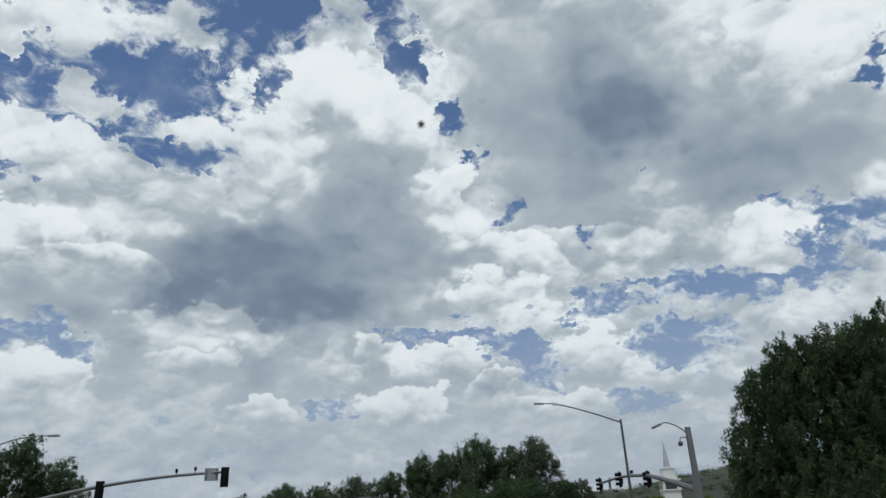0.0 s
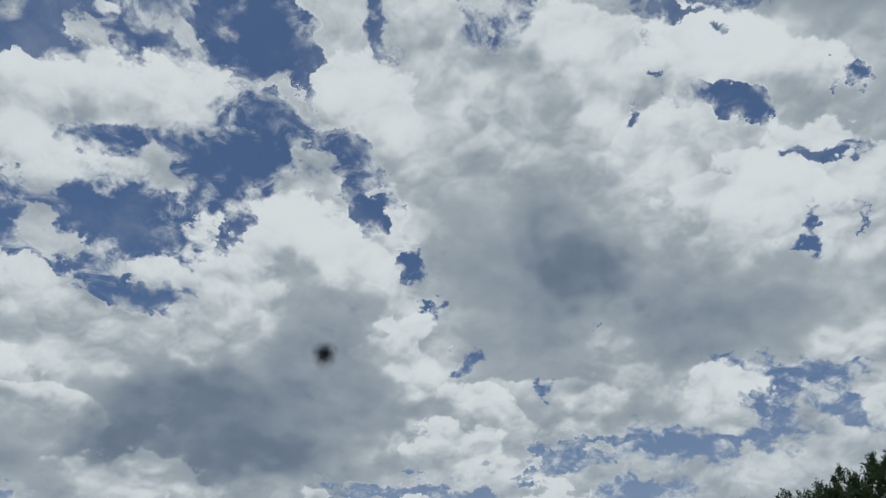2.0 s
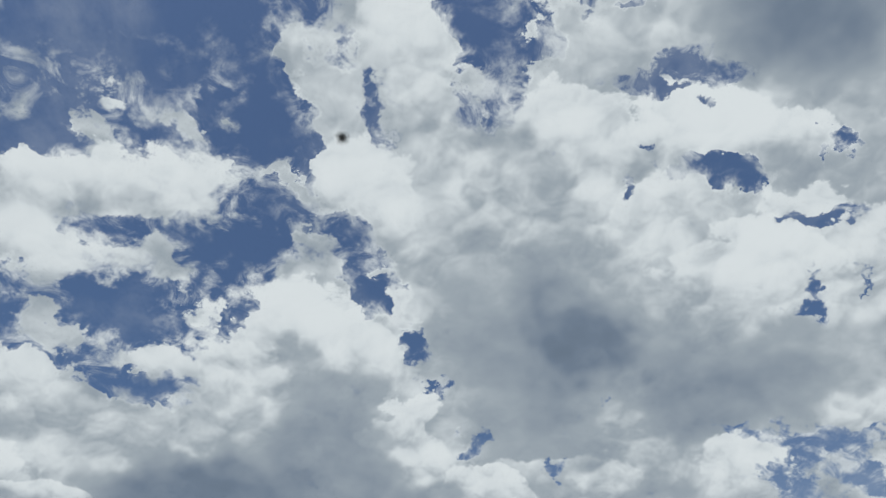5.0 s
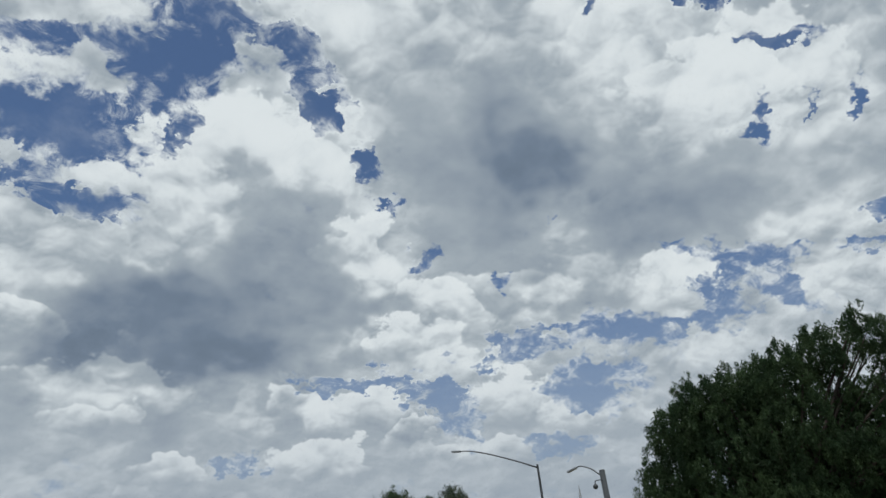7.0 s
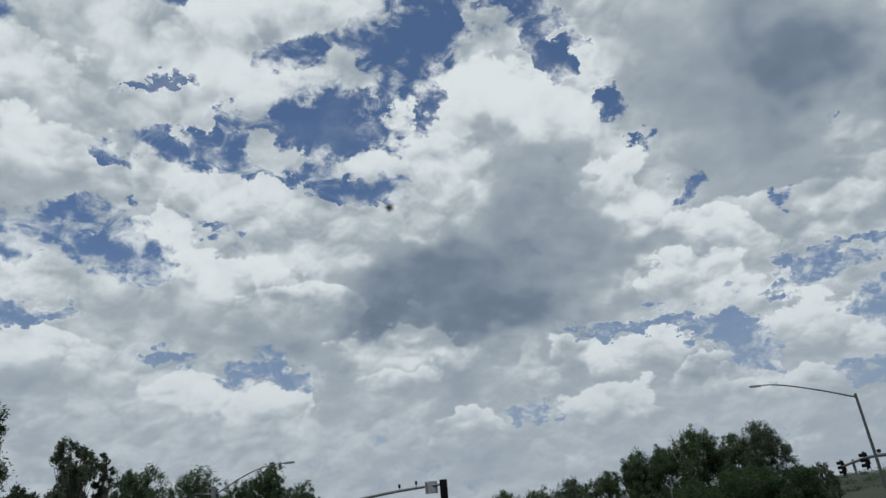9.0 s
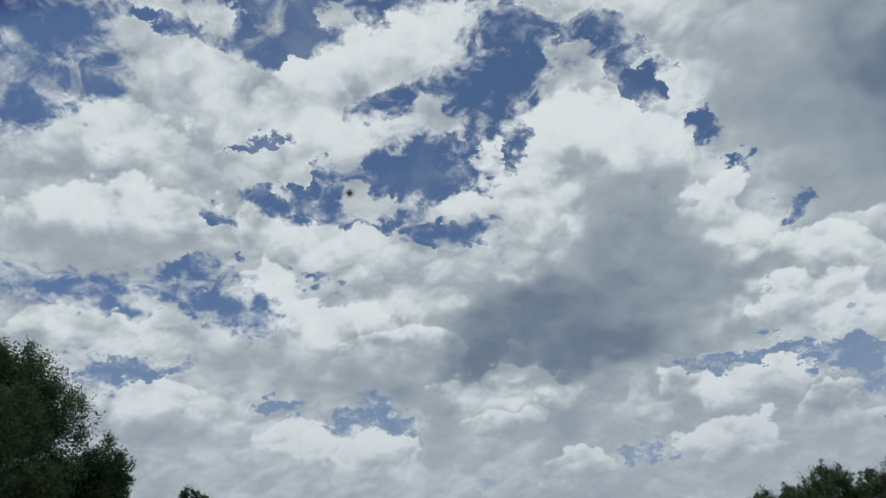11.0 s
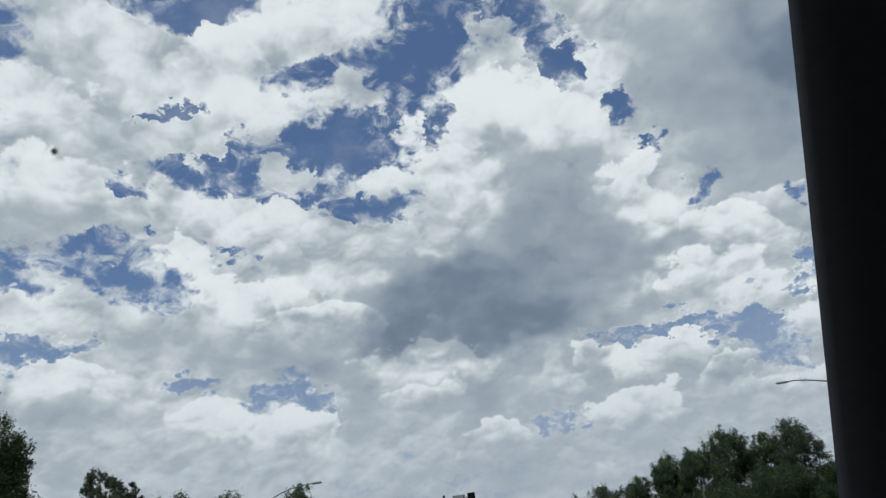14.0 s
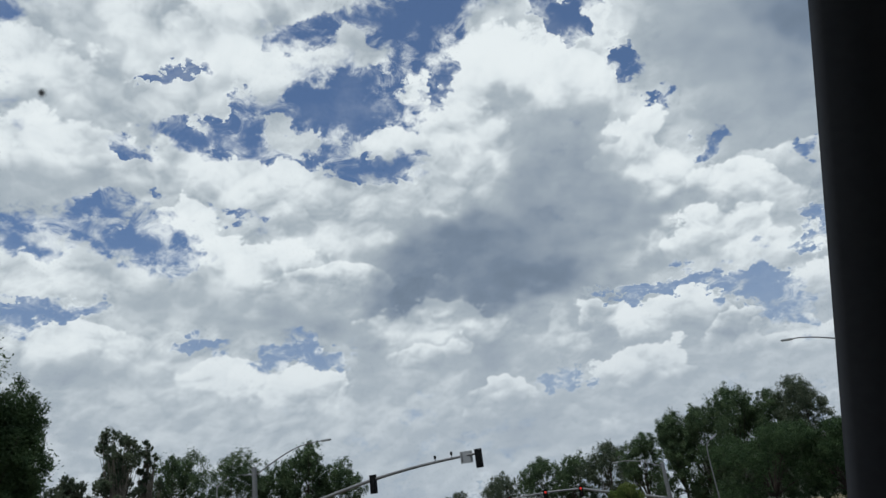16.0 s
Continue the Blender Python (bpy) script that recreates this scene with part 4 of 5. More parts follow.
def far_tree(a, d, top, half, label, leaf, seed, clumps=420, per=40, size=0.13, lobes=None, bark=BARK, sparse=False, foot=0.08, name="tree", group="roadside trees"):
    """A tree of which azimuth, distance, top elevation and half width in degrees are given."""
    h = EYE + d * math.tan(radians(top))
    r = d * math.tan(radians(half))
    rng = np.random.default_rng(seed + 1000)
    low = h * foot
    if lobes is None:
        lobes = []
        half_h = (h - low) / 2
        for k in range(9):
            ang, up = k * 2.4 + rng.random(), (-0.75, -0.5, -0.2, 0.0, 0.2, 0.35, 0.5, 0.62, 0.72)[k]
            out = 0.62 * math.sqrt(max(0.05, 1 - up * up)) * (0.75 + 0.4 * rng.random())
            s = 0.40 + 0.12 * rng.random()
            lobes.append((r * out * math.cos(ang), r * out * math.sin(ang), low + half_h * (1 + up * 0.98), r * s, r * s, half_h * (0.30 + 0.08 * rng.random())))
    return tree(place(a, d), lobes, label, leaf, size * 0.72, int(clumps * 1.25), int(per * 1.6), seed, bark, trunk=0.014 * h + 0.05, droop=0.25, name=name, group=group, clump_size=0.15 if not sparse else 0.13 if len(lobes) < 12 else 0.22)


scrub()

def gum_lobes(a, d, top, half, seed, count=34):
    """Loose round clumps up the height of an open gum, with sky between them."""
    rng = np.random.default_rng(seed)
    h, r = EYE + d * math.tan(radians(top)), d * math.tan(radians(half))
    out = []
    for k in range(count):
        u = 0.22 + 0.74 * k / (count - 1)
        ring, ang, s = r * (1.0 - 0.6 * max(0, u - 0.6) / 0.4) * rng.random() ** 0.6, 2.4 * k + rng.random(), r * (0.2 + 0.16 * rng.random())
        out.append((ring * math.cos(ang), ring * math.sin(ang), h * u - s * 0.3, s, s, s * 0.85))
    return out


# the big pepper tree beside the road
PEPPER = [(-3.2, 0.3, 4.1, 0.95, 1.4, 1.5), (-3.5, 0.2, 2.8, 0.75, 1.4, 1.2), (-2.6, 0.0, 5.7, 0.85, 1.3, 1.0), (-1.7, -0.1, 6.3, 0.85, 1.3, 1.1), (-0.4, 0.1, 6.55, 0.95, 1.4, 1.05), (0.8, 0.2, 6.8, 0.85, 1.3, 1.1), (-1.2, 0.2, 4.4, 1.7, 1.9, 1.9), (0.6, 0.2, 4.8, 1.7, 1.9, 1.9), (2.1, 0.0, 7.3, 0.6, 0.9, 0.95), (3.4, 0.0, 7.65, 0.62, 0.8, 0.9), (2.5, 0.3, 5.9, 0.7, 1.0, 0.9), (4.05, 0.1, 6.7, 0.4, 0.7, 1.0), (3.7, 0.2, 5.0, 0.5, 0.9, 1.4), (2.2, 0.3, 4.2, 1.3, 1.6, 1.5), (0.0, 0.0, 2.4, 3.3, 2.2, 1.6), (3.2, 0.2, 3.2, 0.9, 1.3, 1.5)]
a = radians(46.9)
right = Vector((math.cos(a), -math.sin(a), 0))
ahead = Vector((math.sin(a), math.cos(a), 0))
PEPPER = [((right * l[0] + ahead * l[1]).x, (right * l[0] + ahead * l[1]).y, *l[2:]) for l in PEPPER]
tree(place(46.9, 24), PEPPER, "large dark green pepper tree with drooping feathery foliage", LEAF_PEPPER, 0.058, 7200, 48, 5, trunk=0.34, droop=0.7, name="pepper_tree", clump_size=0.2, strand=0.36, aspect=0.28)

TALL = [(ring * math.cos(1.257 * k + ring), ring * math.sin(1.257 * k + ring), z + 0.35 * math.sin(3.1 * k + z), r, r, 1.25) for ring, z, r in ((0.9, 9.7, 1.25), (1.9, 8.3, 1.35), (2.35, 6.5, 1.4), (2.45, 4.7, 1.5), (2.2, 2.9, 1.5)) for k in range(5)]
far_tree(-43.7, 26, 20.6, 7.4, "tall dense dark green roadside tree", LEAF_DARK, 11, 2600, 50, 0.075, lobes=TALL)
far_tree(-37.4, 27, 13.4, 4.6, "dense green rounded roadside tree", LEAF_PEPPER, 12, 1200, 60, 0.075)
far_tree(-28.67, 60, 10.76, 2.2, "thin open-crowned gum tree", LEAF_GUM, 13, 686, 20, 0.15, bark=PALE_BARK, sparse=True, lobes=gum_lobes(-28.67, 60, 10.76, 2.2, 13))
far_tree(-26.65, 61, 10.05, 1.0, "thin open-crowned gum tree", LEAF_GUM, 14, 312, 20, 0.15, bark=PALE_BARK, sparse=True, lobes=gum_lobes(-26.65, 61, 10.05, 1.0, 14))
far_tree(-31.7, 58, 7.54, 1.9, "open grey-green roadside tree", LEAF_GUM, 15, 624, 20, 0.15, sparse=True, lobes=gum_lobes(-31.7, 58, 7.54, 1.9, 15))
far_tree(-24.63, 66, 8.75, 2.6, "dark green roadside tree", LEAF_DARK, 16)
far_tree(-20.99, 68, 8.3, 2.9, "dark green roadside tree", LEAF_DARK, 17)
far_tree(-17.96, 70, 7.28, 2.4, "dark green roadside tree", LEAF_DARK, 18)
far_tree(-15.53, 70, 8.80, 1.9, "dark green roadside tree", LEAF_DARK, 19)
far_tree(-12.99, 72, 6.86, 2.3, "dark green roadside tree", LEAF_DARK, 20)
far_tree(-3.76, 130, 3.61, 1.5, "open grey-green tree beyond the junction", LEAF_GUM, 21, 256, 36, 0.19, sparse=True)
far_tree(-0.51, 125, 4.5, 1.9, "open grey-green tree beyond the junction", LEAF_GUM, 22, 288, 36, 0.19)
far_tree(2.84, 122, 5.35, 2.1, "dark green tree beyond the junction", LEAF_DARK, 23, 384, 36, 0.19)
far_tree(5.37, 120, 5.2, 1.9, "dark green tree beyond the junction", LEAF_DARK, 24, 352, 36, 0.19)
far_tree(7.81, 118, 5.75, 2.2, "open grey-green tree beyond the junction", LEAF_GUM, 25, 352, 36, 0.19)
far_tree(10.64, 112, 5.9, 1.9, "dark green tree beyond the junction", LEAF_DARK, 26, 384, 36, 0.19)
far_tree(13.28, 108, 6.98, 2.0, "tall dark green tree beyond the junction", LEAF_DARK, 27, 512, 39, 0.18)
far_tree(17.53, 106, 8.21, 2.4, "tall dark green tree beyond the junction", LEAF_DARK, 28, 576, 39, 0.18)
far_tree(15.3, 107, 7.2, 1.9, "tall dark green tree beyond the junction", LEAF_DARK, 32, 480, 39, 0.18)
far_tree(20.16, 106, 7.41, 2.0, "tall dark green tree beyond the junction", LEAF_DARK, 29, 512, 39, 0.18)
far_tree(22.38, 105, 8.03, 2.2, "tall dark green tree beyond the junction", LEAF_GUM, 30, 512, 39, 0.18)
far_tree(25.80, 100, 4.72, 1.3, "open grey-green tree beyond the junction", LEAF_GUM, 31, 160, 36, 0.17, sparse=True)


def bush(a, d, top, half, label, leaf, seed, size=0.16):
    return far_tree(a, d, top, half, label, leaf, seed, 520, 42, size, foot=0.02, name="shrub", group="roadside shrubs")


bush(19.30, 84, 5.00, 4.4, "broad rounded dark green shrub", LEAF_PEPPER, 41, 0.15)
bush(23.67, 82, 4.61, 2.6, "broad rounded dark green shrub", LEAF_PEPPER, 42, 0.15)
bush(9.02, 88, 2.41, 1.4, "bright yellow-green shrub before the trees", LEAF_BRIGHT, 43, 0.13)
bush(31.07, 90, 3.22, 1.6, "bright green shrub behind the signal mast", LEAF_BRIGHT, 44, 0.13)
bush(34.41, 95, 2.93, 1.8, "bright green shrub behind the signal mast", LEAF_BRIGHT, 45, 0.13)
bush(37.15, 85, 3.25, 1.5, "dull green shrub on the verge", LEAF_PEPPER, 46, 0.13)


# ---------------------------------------------------------------- signals, masts and street lamps
def luminaire(parent, tip, back, name="lamp_head"):
    """A flat cobra-head luminaire at the end of an arm."""
    way_ = (Vector(tip) - Vector(back)).normalized()
    m = Matrix.Translation(tip) @ way_.to_track_quat("X", "Z").to_matrix().to_4x4()
    bm = bmesh.new()
    box(bm, -0.1, -0.17, -0.07, 0.62, 0.17, 0.05, 0.045, m)
    return part(name, bm, ALU, parent, "flat grey cobra-head luminaire")


def mast(at, height, radius, label, arm=None, arm_r=(0.13, 0.06), lamp_arm=None, mat=GALV):
    """A steel pole with a signal arm and a lamp arm; points are in the world."""
    at = Vector(at)
    base = thing("signal_mast" if arm else "street_lamp", at, label, "signal mast" if arm else "street lamp")
    bm = bmesh.new()
    tube(bm, [(0, 0, 0), (0, 0, 0.3), (0, 0, height)], [radius * 1.08, radius * 1.05, radius * 0.72], 16)
    part("pole", bm, mat, base, smooth=False)
    bm = bmesh.new()
    box(bm, -radius * 1.7, -radius * 1.7, 0, radius * 1.7, radius * 1.7, 0.05, 0.01)
    part("base_plate", bm, mat, base)
    bm = bmesh.new()
    tube(bm, [(0, 0, height - 0.01), (0, 0, height + 0.05)], [radius * 0.8, radius * 0.7], 16)
    part("pole_cap", bm, mat, base)
    if arm:
        line = [p - at for p in glide(arm, 6)]
        bm = bmesh.new()
        tube(bm, line, np.linspace(arm_r[0], arm_r[1], len(line)).tolist(), 12)
        part("signal_arm", bm, mat, base, smooth=True)
        bm = bmesh.new()
        tube(bm, [line[0] - Vector((0, 0, 0.25)), line[0] + Vector((0, 0, 0.25))], [radius * 1.1] * 2, 12)
        part("clamp", bm, mat, base)
    if lamp_arm:
        line = [p - at for p in glide(lamp_arm, 6)]
        bm = bmesh.new()
        tube(bm, line, np.linspace(0.055, 0.035, len(line)).tolist(), 8)
        part("lamp_arm", bm, mat, base, smooth=True)
        luminaire(base, line[-1], line[-3])
    return base


def signal_head(at, facing, label, lit=False, size=1.0):
    """A three-lamp signal head with backplate; facing: azimuth that its lenses face."""
    base = thing("traffic_signal", at, label, "traffic signal", "signal heads")
    base.rotation_euler = (0, 0, -radians(facing))
    base.scale = (size, size, size)
    bm = bmesh.new()
    box(bm, -0.17, -0.12, -0.54, 0.17, 0.1, 0.54, 0.02)
    part("housing", bm, BLACK_PAINT, base)
    bm = bmesh.new()
    box(bm, -0.255, 0.045, -0.62, 0.255, 0.06, 0.62, 0.006)
    part("backplate", bm, BLACK_PAINT, base)
    for k, z in enumerate((0.355, 0.0, -0.355)):
        bm = bmesh.new()
        bmesh.ops.create_uvsphere(bm, u_segments=14, v_segments=7, radius=0.14, matrix=Matrix.Translation((0, 0.1, z)) @ Matrix.Diagonal((1, 0.25, 1, 1)))
        part("lens", bm, RED_LENS if lit and k == 0 else DARK_LENS, base, "lit red lens" if lit and k == 0 else "", True)
        bm = bmesh.new()
        for r in (0.155, 0.148):
            ring = [[bm.verts.new((r * math.cos(t), y, z + r * math.sin(t))) for t in np.linspace(-0.6, math.pi + 0.6, 15)] for y in (0.1, 0.36)]
            for i in range(14):
                bm.faces.new((ring[0][i], ring[0][i + 1], ring[1][i + 1], ring[1][i]))
        part("visor", bm, BLACK_PAINT, base)
    bm = bmesh.new()
    box(bm, -0.05, -0.22, -0.3, 0.05, -0.1, 0.3, 0.01)
    part("bracket", bm, BLACK_PAINT, base)
    return base


def sign(at, facing, w, h, label):
    """A flat aluminium sign, with its two stiffening brackets behind."""
    base = thing("road_sign", at, label, "road sign")
    base.rotation_euler = (0, 0, -radians(facing))
    bm = bmesh.new()
    box(bm, -w / 2, 0.0, -h / 2, w / 2, 0.012, h / 2, 0.004)
    part("panel", bm, ALU, base)
    for x in (-w * 0.36, w * 0.36):
        bm = bmesh.new()
        box(bm, x - 0.025, -0.05, -h * 0.36, x + 0.025, 0.0, h * 0.36, 0.005)
        part("bracket", bm, DARK_STEEL, base, "dark steel bracket")
    return base


def sensor(at, label):
    base = thing("traffic_sensor", at, label, "sensor")
    bm = bmesh.new()
    tube(bm, [(0, 0, 0), (0, 0, 0.18)], [0.025, 0.025], 8)
    part("stem", bm, DARK_STEEL, base)
    bm = bmesh.new()
    box(bm, -0.07, -0.16, 0.16, 0.07, 0.16, 0.38, 0.03)
    part("housing", bm, BLACK_PAINT, base)
    return base


# near mast on the far left corner, its heads turned away
ARM_L = [place(-19.07, 55, 2.83), place(-16.54, 54, 3.58), place(-13.80, 52.9, 4.33), place(-9.95, 51.4, 5.23), place(-5.89, 49.8, 5.84), place(-1.43, 48.0, 6.19)]
mast(place(-19.07, 55), 8.37, 0.24, "galvanised steel signal mast with lamp arm", ARM_L, (0.17, 0.075), [place(-19.07, 55, 6.47), place(-17.15, 54.3, 7.63), place(-15.83, 53.8, 8.24), place(-14.72, 53.4, 8.49), place(-13.80, 53, 8.57)])
signal_head(place(-1.63, 47.9, 5.80), 4, "black signal head seen from behind", size=0.98)
signal_head(place(-10.10, 51.3, 4.88), -2, "black signal head seen from behind", size=1.02)
signal_head(place(-14.21, 53.0, 3.72), -4, "black signal head seen from behind", size=1.02)
sign(place(-2.59, 48.35, 5.99), 4, 0.84, 0.78, "back of a bare aluminium road sign on the signal arm")
sensor(place(-5.08, 49.5, 5.96), "small black sensor on the signal arm")
sensor(place(-3.76, 48.95, 6.10), "small black sensor on the signal arm")

# mast beside the pepper tree, its arm reaching across the side road
ARM_R = [place(34.11, 50.3, 3.38), place(32.49, 52.8, 4.03), place(31.17, 55, 4.49), place(30.26, 56.8, 4.65), place(28.74, 59.8, 4.61), place(27.01, 64, 4.22)]
mast(place(34.21, 50), 8.41, 0.26, "thick grey steel signal mast with short lamp arm", ARM_R, (0.2, 0.08), [place(34.11, 50, 7.44), place(33.50, 50.2, 7.99), place(32.99, 50.4, 8.24), place(32.59, 50.6, 8.34), place(32.23, 50.7, 8.24)])
signal_head(place(30.77, 56.0, 4.35), -75, "black signal head with deep visors")
signal_head(place(28.69, 60.0, 4.45), -75, "black signal head with deep visors")
signal_head(place(27.17, 63.7, 4.17), -75, "black signal head with deep visors", size=0.95)
sign(place(27.88, 62, 4.22), 105, 0.7, 0.9, "bare aluminium road sign on the signal arm")
sensor(place(29.60, 58.2, 4.68), "small black sensor on the signal arm")
dome = thing("dome_camera", place(33.52, 49.7, 6.72), "small grey dome camera on a bracket", "camera")
bm = bmesh.new()
bmesh.ops.create_uvsphere(bm, u_segments=14, v_segments=10, radius=0.17)
part("dome", bm, DARK_STEEL, dome, smooth=True)
bm = bmesh.new()
tube(bm, glide([(0, 0, 0.15), (0.05, 0, 0.36), (0.28, -0.1, 0.4), (0.52, -0.2, 0.36)], 4), [0.03] * 13, 6)
part("bracket", bm, DARK_STEEL, dome)

# tall street lamp with a long bowed arm
mast(place(29.35, 52), 9.62, 0.11, "tall slim grey street lamp with bowed arm", None, lamp_arm=[place(29.34, 52, 8.64), place(27.41, 52.3, 9.44), place(25.38, 52.6, 10.15), place(24.16, 52.8, 10.45), place(23.35, 53, 10.52)], mat=DARK_STEEL)

# mast beyond the junction, showing red
ARM_C = [place(11.96, 95, 0.95), place(9.43, 95, 1.60), place(6.89, 95, 2.20), place(5.58, 95, 2.50), place(2.94, 95, 2.58), place(0.10, 95, 2.47)]
mast(place(12.06, 95), 7.35, 0.3, "pale grey signal mast beyond the junction", ARM_C, (0.2, 0.09), [place(11.96, 95, 3.27), place(10.75, 95, 3.75), place(9.73, 95, 3.98), place(9.12, 95, 4.03), place(8.82, 95, 4.03)])
for a, e in ((5.70, 2.30), (2.99, 2.39), (0.25, 2.24)):
    signal_head(place(a, 94.7, e), 180, "black signal head showing red", True, 1.05)
mast(place(15.46, 75), 6.1, 0.07, "thin pale street lamp before the trees", None, lamp_arm=[place(15.46, 75, 3.34), place(15.51, 75, 4.05), place(15.71, 75, 4.45), place(16.01, 75, 4.66)])
mast(place(-21.81, 66), 8.47, 0.085, "thin pale grey street lamp beside the mast", None, lamp_arm=[place(-21.80, 66, 5.92), place(-21.30, 66, 6.33), place(-20.39, 66, 6.63), place(-19.78, 66, 6.63)], mat=ALU)


# ---------------------------------------------------------------- church and dark house
def church():
    o = place(32.19, 165)
    base = thing("church", o, "white church with a slender pointed steeple", "church")
    base.rotation_euler = (0, 0, radians(-20))
    zz = lambda e: EYE + 165 * math.tan(radians(e))
    bm = bmesh.new()
    box(bm, -1.75, -1.75, 0, 1.75, 1.75, zz(3.4))
    part("tower", bm, WHITE_PAINT, base)
    for lo, hi, half in ((3.4, 3.5, 2.0), (4.12, 4.24, 2.1)):
        bm = bmesh.new()
        box(bm, -half, -half, zz(lo), half, half, zz(hi), 0.08)
        part("cornice", bm, WHITE_PAINT, base)
    # a solid dark core: the shade inside the belfry openings, put into colour
    bm = bmesh.new()
    box(bm, -1.2, -1.2, zz(3.5), 1.2, 1.2, zz(4.12))
    part("shade_core", bm, DARK_STEEL, base, "solid dark core for the shade inside the belfry openings")
    for x in (-1.55, 1.55):
        for y in (-1.55, 1.55):
            bm = bmesh.new()
            box(bm, x - 0.28, y - 0.28, zz(3.5), x + 0.28, y + 0.28, zz(4.12))
            part("belfry_post", bm, WHITE_PAINT, base)
    bm = bmesh.new()
    bmesh.ops.create_cone(bm, cap_ends=True, segments=8, radius1=1.8, radius2=1.62, depth=zz(4.95) - zz(4.24), matrix=Matrix.Translation((0, 0, (zz(4.95) + zz(4.24)) / 2)))
    part("drum", bm, WHITE_PAINT, base)
    bm = bmesh.new()
    bmesh.ops.create_cone(bm, cap_ends=True, segments=8, radius1=1.78, radius2=0.7, depth=zz(5.1) - zz(4.95), matrix=Matrix.Translation((0, 0, (zz(5.1) + zz(4.95)) / 2)))
    part("skirt_roof", bm, SLATE, base, "pale skirt roof round the spire's foot")
    bm = bmesh.new()
    bmesh.ops.create_cone(bm, cap_ends=True, segments=8, radius1=0.72, radius2=0.03, depth=zz(7.02) - zz(5.09), matrix=Matrix.Translation((0, 0, (zz(7.02) + zz(5.09)) / 2)))
    part("spire", bm, SLATE, base, "pale grey tapering spire")
    bm = bmesh.new()
    box(bm, -5, 1.5, 0, 5, 22, 6.0)
    part("nave", bm, WHITE_PAINT, base)
    bm = bmesh.new()
    vs = [bm.verts.new(p) for p in ((-5.4, 1.2, 5.9), (5.4, 1.2, 5.9), (0, 1.2, 9.2), (-5.4, 22.3, 5.9), (5.4, 22.3, 5.9), (0, 22.3, 9.2))]
    for f in ((0, 1, 2), (3, 5, 4), (0, 2, 5, 3), (1, 4, 5, 2), (0, 3, 4, 1)):
        bm.faces.new([vs[i] for i in f])
    part("roof", bm, SLATE, base)


church()


def house():
    p = place(64.15, 34)
    base = thing("house", p, "low house with a dark flat-edged roof", "house")
    base.rotation_euler = (0, 0, radians(-58))
    h = EYE + 34 * math.tan(radians(6.45))
    bm = bmesh.new()
    box(bm, -3.2, -3, 0, 5, 6, h - 0.9)
    part("wall", bm, STUCCO, base)
    bm = bmesh.new()
    box(bm, -3.55, -3.4, h - 0.9, 5.4, 6.4, h, 0.03)
    part("roof", bm, DARK_ROOF, base, "dark fascia and flat roof")
    bm = bmesh.new()
    box(bm, -1.2, -3.05, 1.0, 0.4, -2.95, 2.3)
    win = part("window", bm, WINDOW_GLASS, base)
    bm = bmesh.new()
    box(bm, -1.3, -3.07, 0.92, 0.5, -2.99, 1.0)
    part("sill", bm, WHITE_PAINT, win)


house()

# ---------------------------------------------------------------- the waiting van in which the camera is held, and a bug splash on its windscreen
RAKE = radians(63)
SPLASH = Vector((0, 0, EYE + 0.134))
BAND = 0.10
SCREEN = Matrix.Translation(SPLASH) @ Matrix(((1, 0, 0, 0), (0, -math.cos(RAKE), -math.sin(RAKE), 0), (0, math.sin(RAKE), -math.cos(RAKE), 0), (0, 0, 0, 1)))


def wheel(van, x, y):
    bm = bmesh.new()
    m = Matrix.Translation((x, y, 0.33)) @ Matrix.Rotation(radians(90), 4, "Y")
    bmesh.ops.create_cone(bm, cap_ends=True, segments=28, radius1=0.33, radius2=0.33, depth=0.2, matrix=m)
    bmesh.ops.bevel(bm, geom=[e for e in bm.edges if len(e.link_faces) == 2 and e.calc_face_angle(0) > 1], offset=0.03, segments=2, affect="EDGES")
    w = part("wheel", bm, RUBBER, van, smooth=False)
    bm = bmesh.new()
    bmesh.ops.create_cone(bm, cap_ends=True, segments=24, radius1=0.2, radius2=0.17, depth=0.215, matrix=m)
    part("rim", bm, ALU, w)


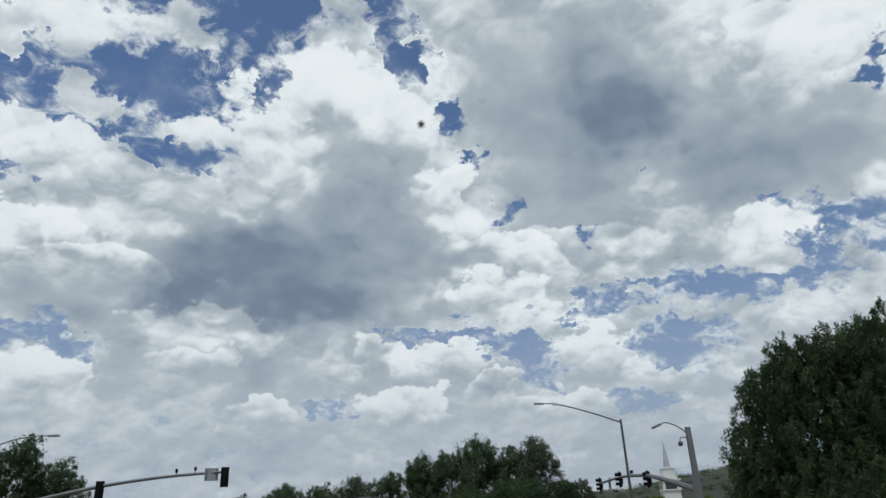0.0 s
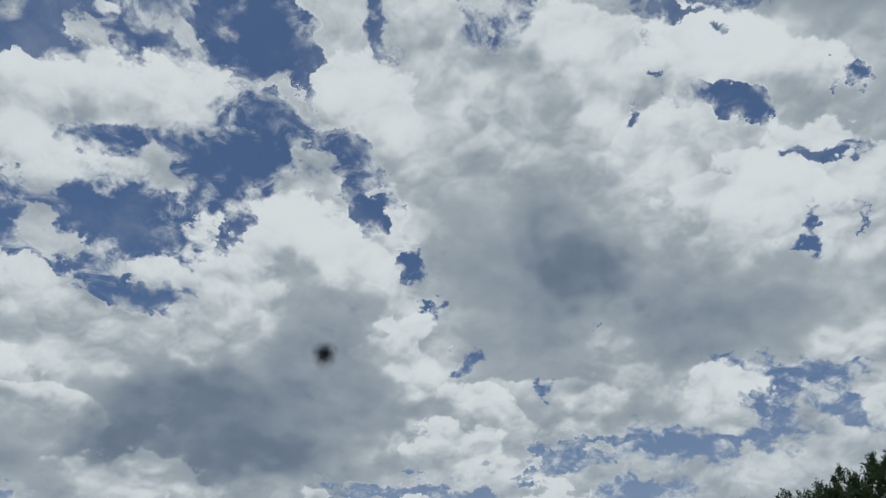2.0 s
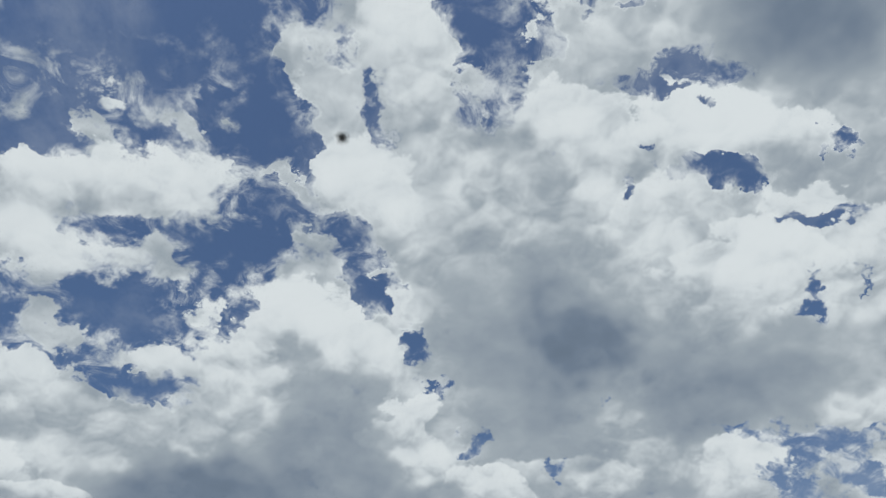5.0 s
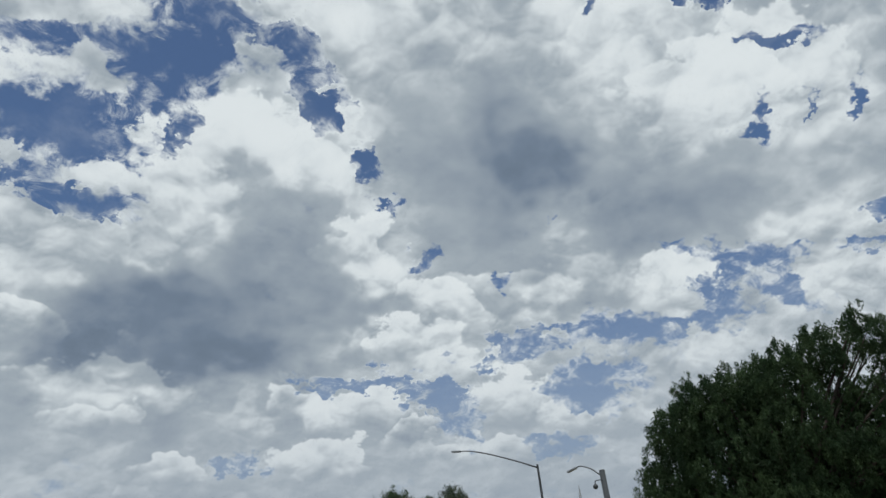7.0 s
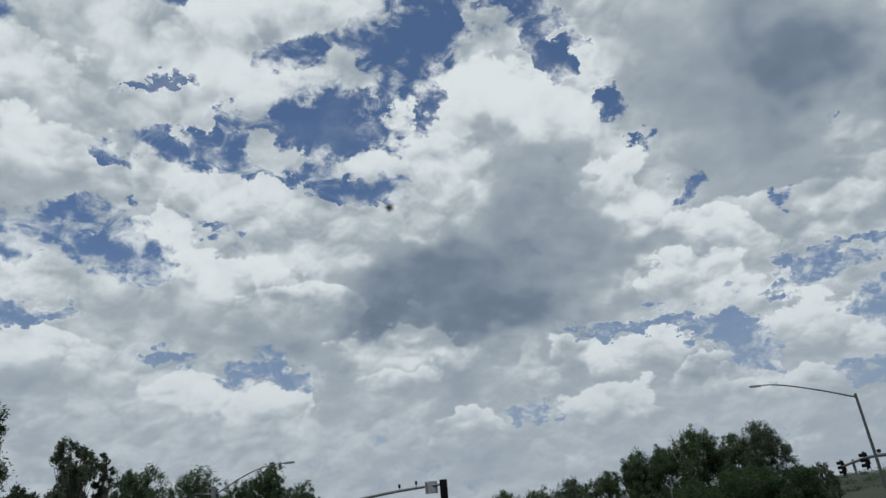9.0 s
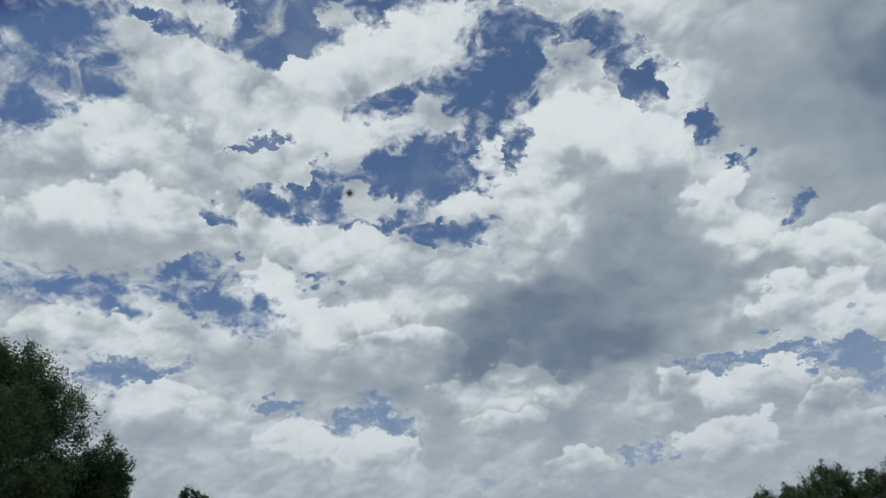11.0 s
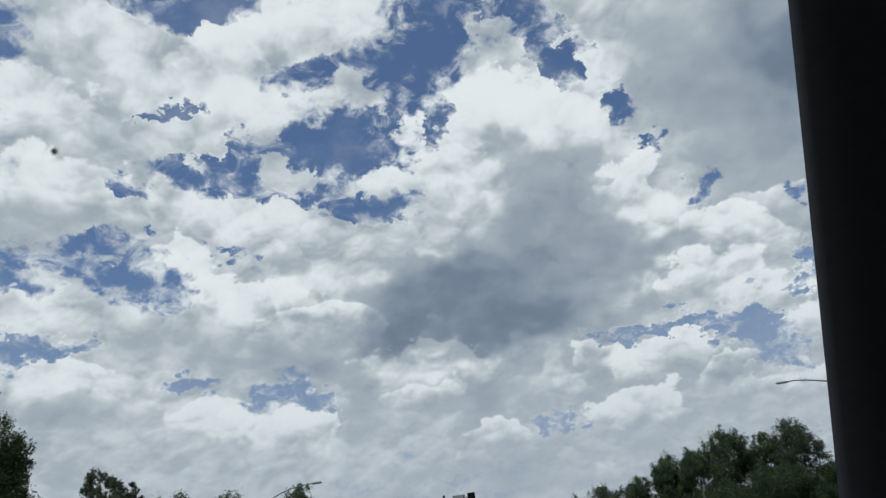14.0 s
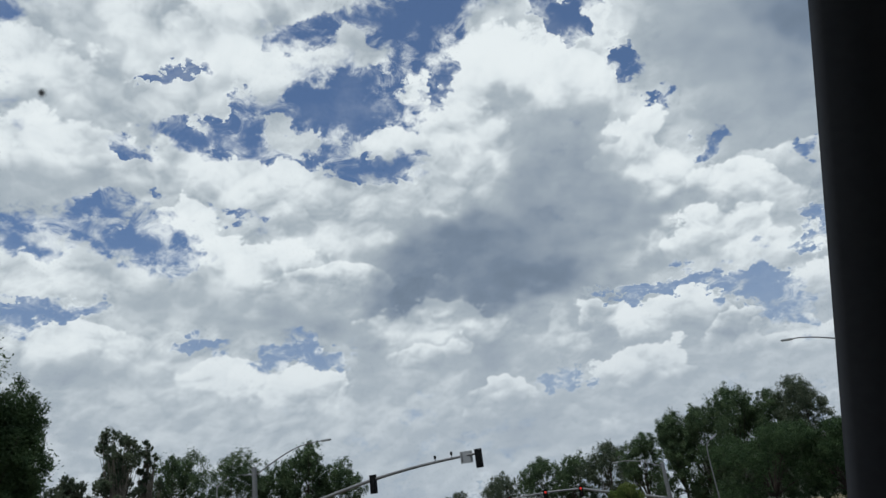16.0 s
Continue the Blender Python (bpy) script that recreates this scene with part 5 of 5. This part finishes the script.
def van():
    base = thing("van", (-0.48, -1.2, 0), "grey van with upright tinted-band windscreen and black cabin trim", "van")
    o = Vector((0.48, 1.2, 0))

    def panel(name, x0, y0, z0, x1, y1, z1, mat, bevel=0.02, label=""):
        bm = bmesh.new()
        box(bm, x0 + o.x, y0 + o.y, z0, x1 + o.x, y1 + o.y, z1, bevel)
        return part(name, bm, mat, base, label)

    panel("floor_pan", -1.36, -3.4, 0.3, 0.40, 0.4, 0.38, TRIM)
    panel("side_panel", -1.42, -3.45, 0.32, -1.36, 0.33, 1.12, BODY)
    panel("side_panel", 0.40, -3.45, 0.32, 0.46, 0.33, 1.12, BODY)
    # unseen closed upper sides, added to keep side light off the pillar
    panel("light_block_panel", -1.41, -3.45, 1.125, -1.36, -0.85, 1.97, BODY)
    panel("light_block_panel", 0.40, -3.45, 1.125, 0.45, -0.85, 1.97, BODY)
    panel("rear_panel", -1.40, -3.52, 0.32, 0.44, -3.455, 1.97, BODY)
    panel("roof", -1.41, -3.5, 1.975, 0.45, -0.155, 2.02, BODY, 0.015)
    panel("headliner", -1.35, -3.4, 1.93, 0.39, -0.2, 1.97, TRIM, 0.01)
    panel("dashboard", -1.34, -0.12, 0.85, 0.38, 0.30, 1.08, TRIM, 0.05)
    panel("bulkhead", -1.35, -1.5, 0.39, 0.39, -1.45, 1.92, TRIM, 0.01)
    panel("hood", -1.36, 0.345, 0.84, 0.40, 1.35, 0.96, BODY, 0.05)
    panel("nose", -1.38, 1.2, 0.30, 0.42, 1.42, 0.835, BODY, 0.06)
    panel("wing", -1.42, 0.34, 0.45, -1.365, 1.3, 0.86, BODY)
    panel("wing", 0.405, 0.34, 0.45, 0.46, 1.3, 0.86, BODY)
    for x in (-1.28, 0.32):
        for y in (-2.7, 0.75):
            wheel(base, x + o.x, y + o.y)
    # windscreen pillars: rounded trim leaning back with the glass
    foot, head = Vector(PILLAR[0]), Vector(PILLAR[1])
    lean = (head - foot).normalized()
    for flip in (False, True):
        bm = bmesh.new()
        rings = []
        for s in np.linspace(-0.62, 0.36, 15):
            c = foot + lean * s
            ring = []
            for x, y in ((0.0, 0.004), (0.008, 0.012), (0.04, 0.024), (0.10, 0.034), (0.15, 0.036), (0.165, 0.02), (0.165, -0.02), (0.15, -0.036), (0.10, -0.034), (0.04, -0.024), (0.008, -0.012), (0.0, -0.004)):
                q = c + Vector((x, y, 0))
                if flip:
                    q.x = -0.97 - q.x
                ring.append(bm.verts.new(q - base.location))
            rings.append(ring)
        for r0, r1 in zip(rings, rings[1:]):
            for k in range(12):
                bm.faces.new((r0[k], r0[(k + 1) % 12], r1[(k + 1) % 12], r1[k]))
        bm.faces.new(rings[0])
        bm.faces.new(rings[-1])
        part("pillar", bm, TRIM, base, "black rounded windscreen pillar trim", True)
    bm = bmesh.new()
    box(bm, -1.36, -0.70, -0.0025, 0.40, 0.33, 0.0025)
    me = bpy.data.meshes.new("windscreen")
    bm.to_mesh(me)
    bm.free()
    me.materials.append(screen_material())
    glass = new("windscreen", me)
    glass.parent = base
    glass.matrix_basis = Matrix.Translation(-base.location) @ SCREEN
    tagged(glass, "clear glass with blue shade band")
    return base


van()
splash = thing("bug_splash", SPLASH, "small dark dried bug splash on the windscreen", "dirt spot")
rng = random.Random(4)
for name, size, off in (("crust", 0.0026, (0, 0)), ("fleck", 0.0007, (0.0021, 0.0011)), ("fleck", 0.0006, (-0.0017, -0.0016)), ("fleck", 0.0005, (0.0008, -0.0025))):
    bm = bmesh.new()
    n = 22
    ring = [(size * (1 + 0.2 * rng.random()) * math.cos(6.2832 * k / n), size * (1 + 0.2 * rng.random()) * math.sin(6.2832 * k / n)) for k in range(n)]
    layers = [[bm.verts.new((x * s + off[0], y * s + off[1], z)) for x, y in ring] for z, s in ((0.0027, 1.0), (0.0030, 0.8), (0.0033, 0.35))]
    for a_, b_ in zip(layers, layers[1:]):
        for k in range(n):
            bm.faces.new((a_[k], a_[(k + 1) % n], b_[(k + 1) % n], b_[k]))
    bm.faces.new(layers[-1])
    spot = part(name, bm, DIRT, splash)
    spot.matrix_basis = Matrix.Translation(-SPLASH) @ SCREEN
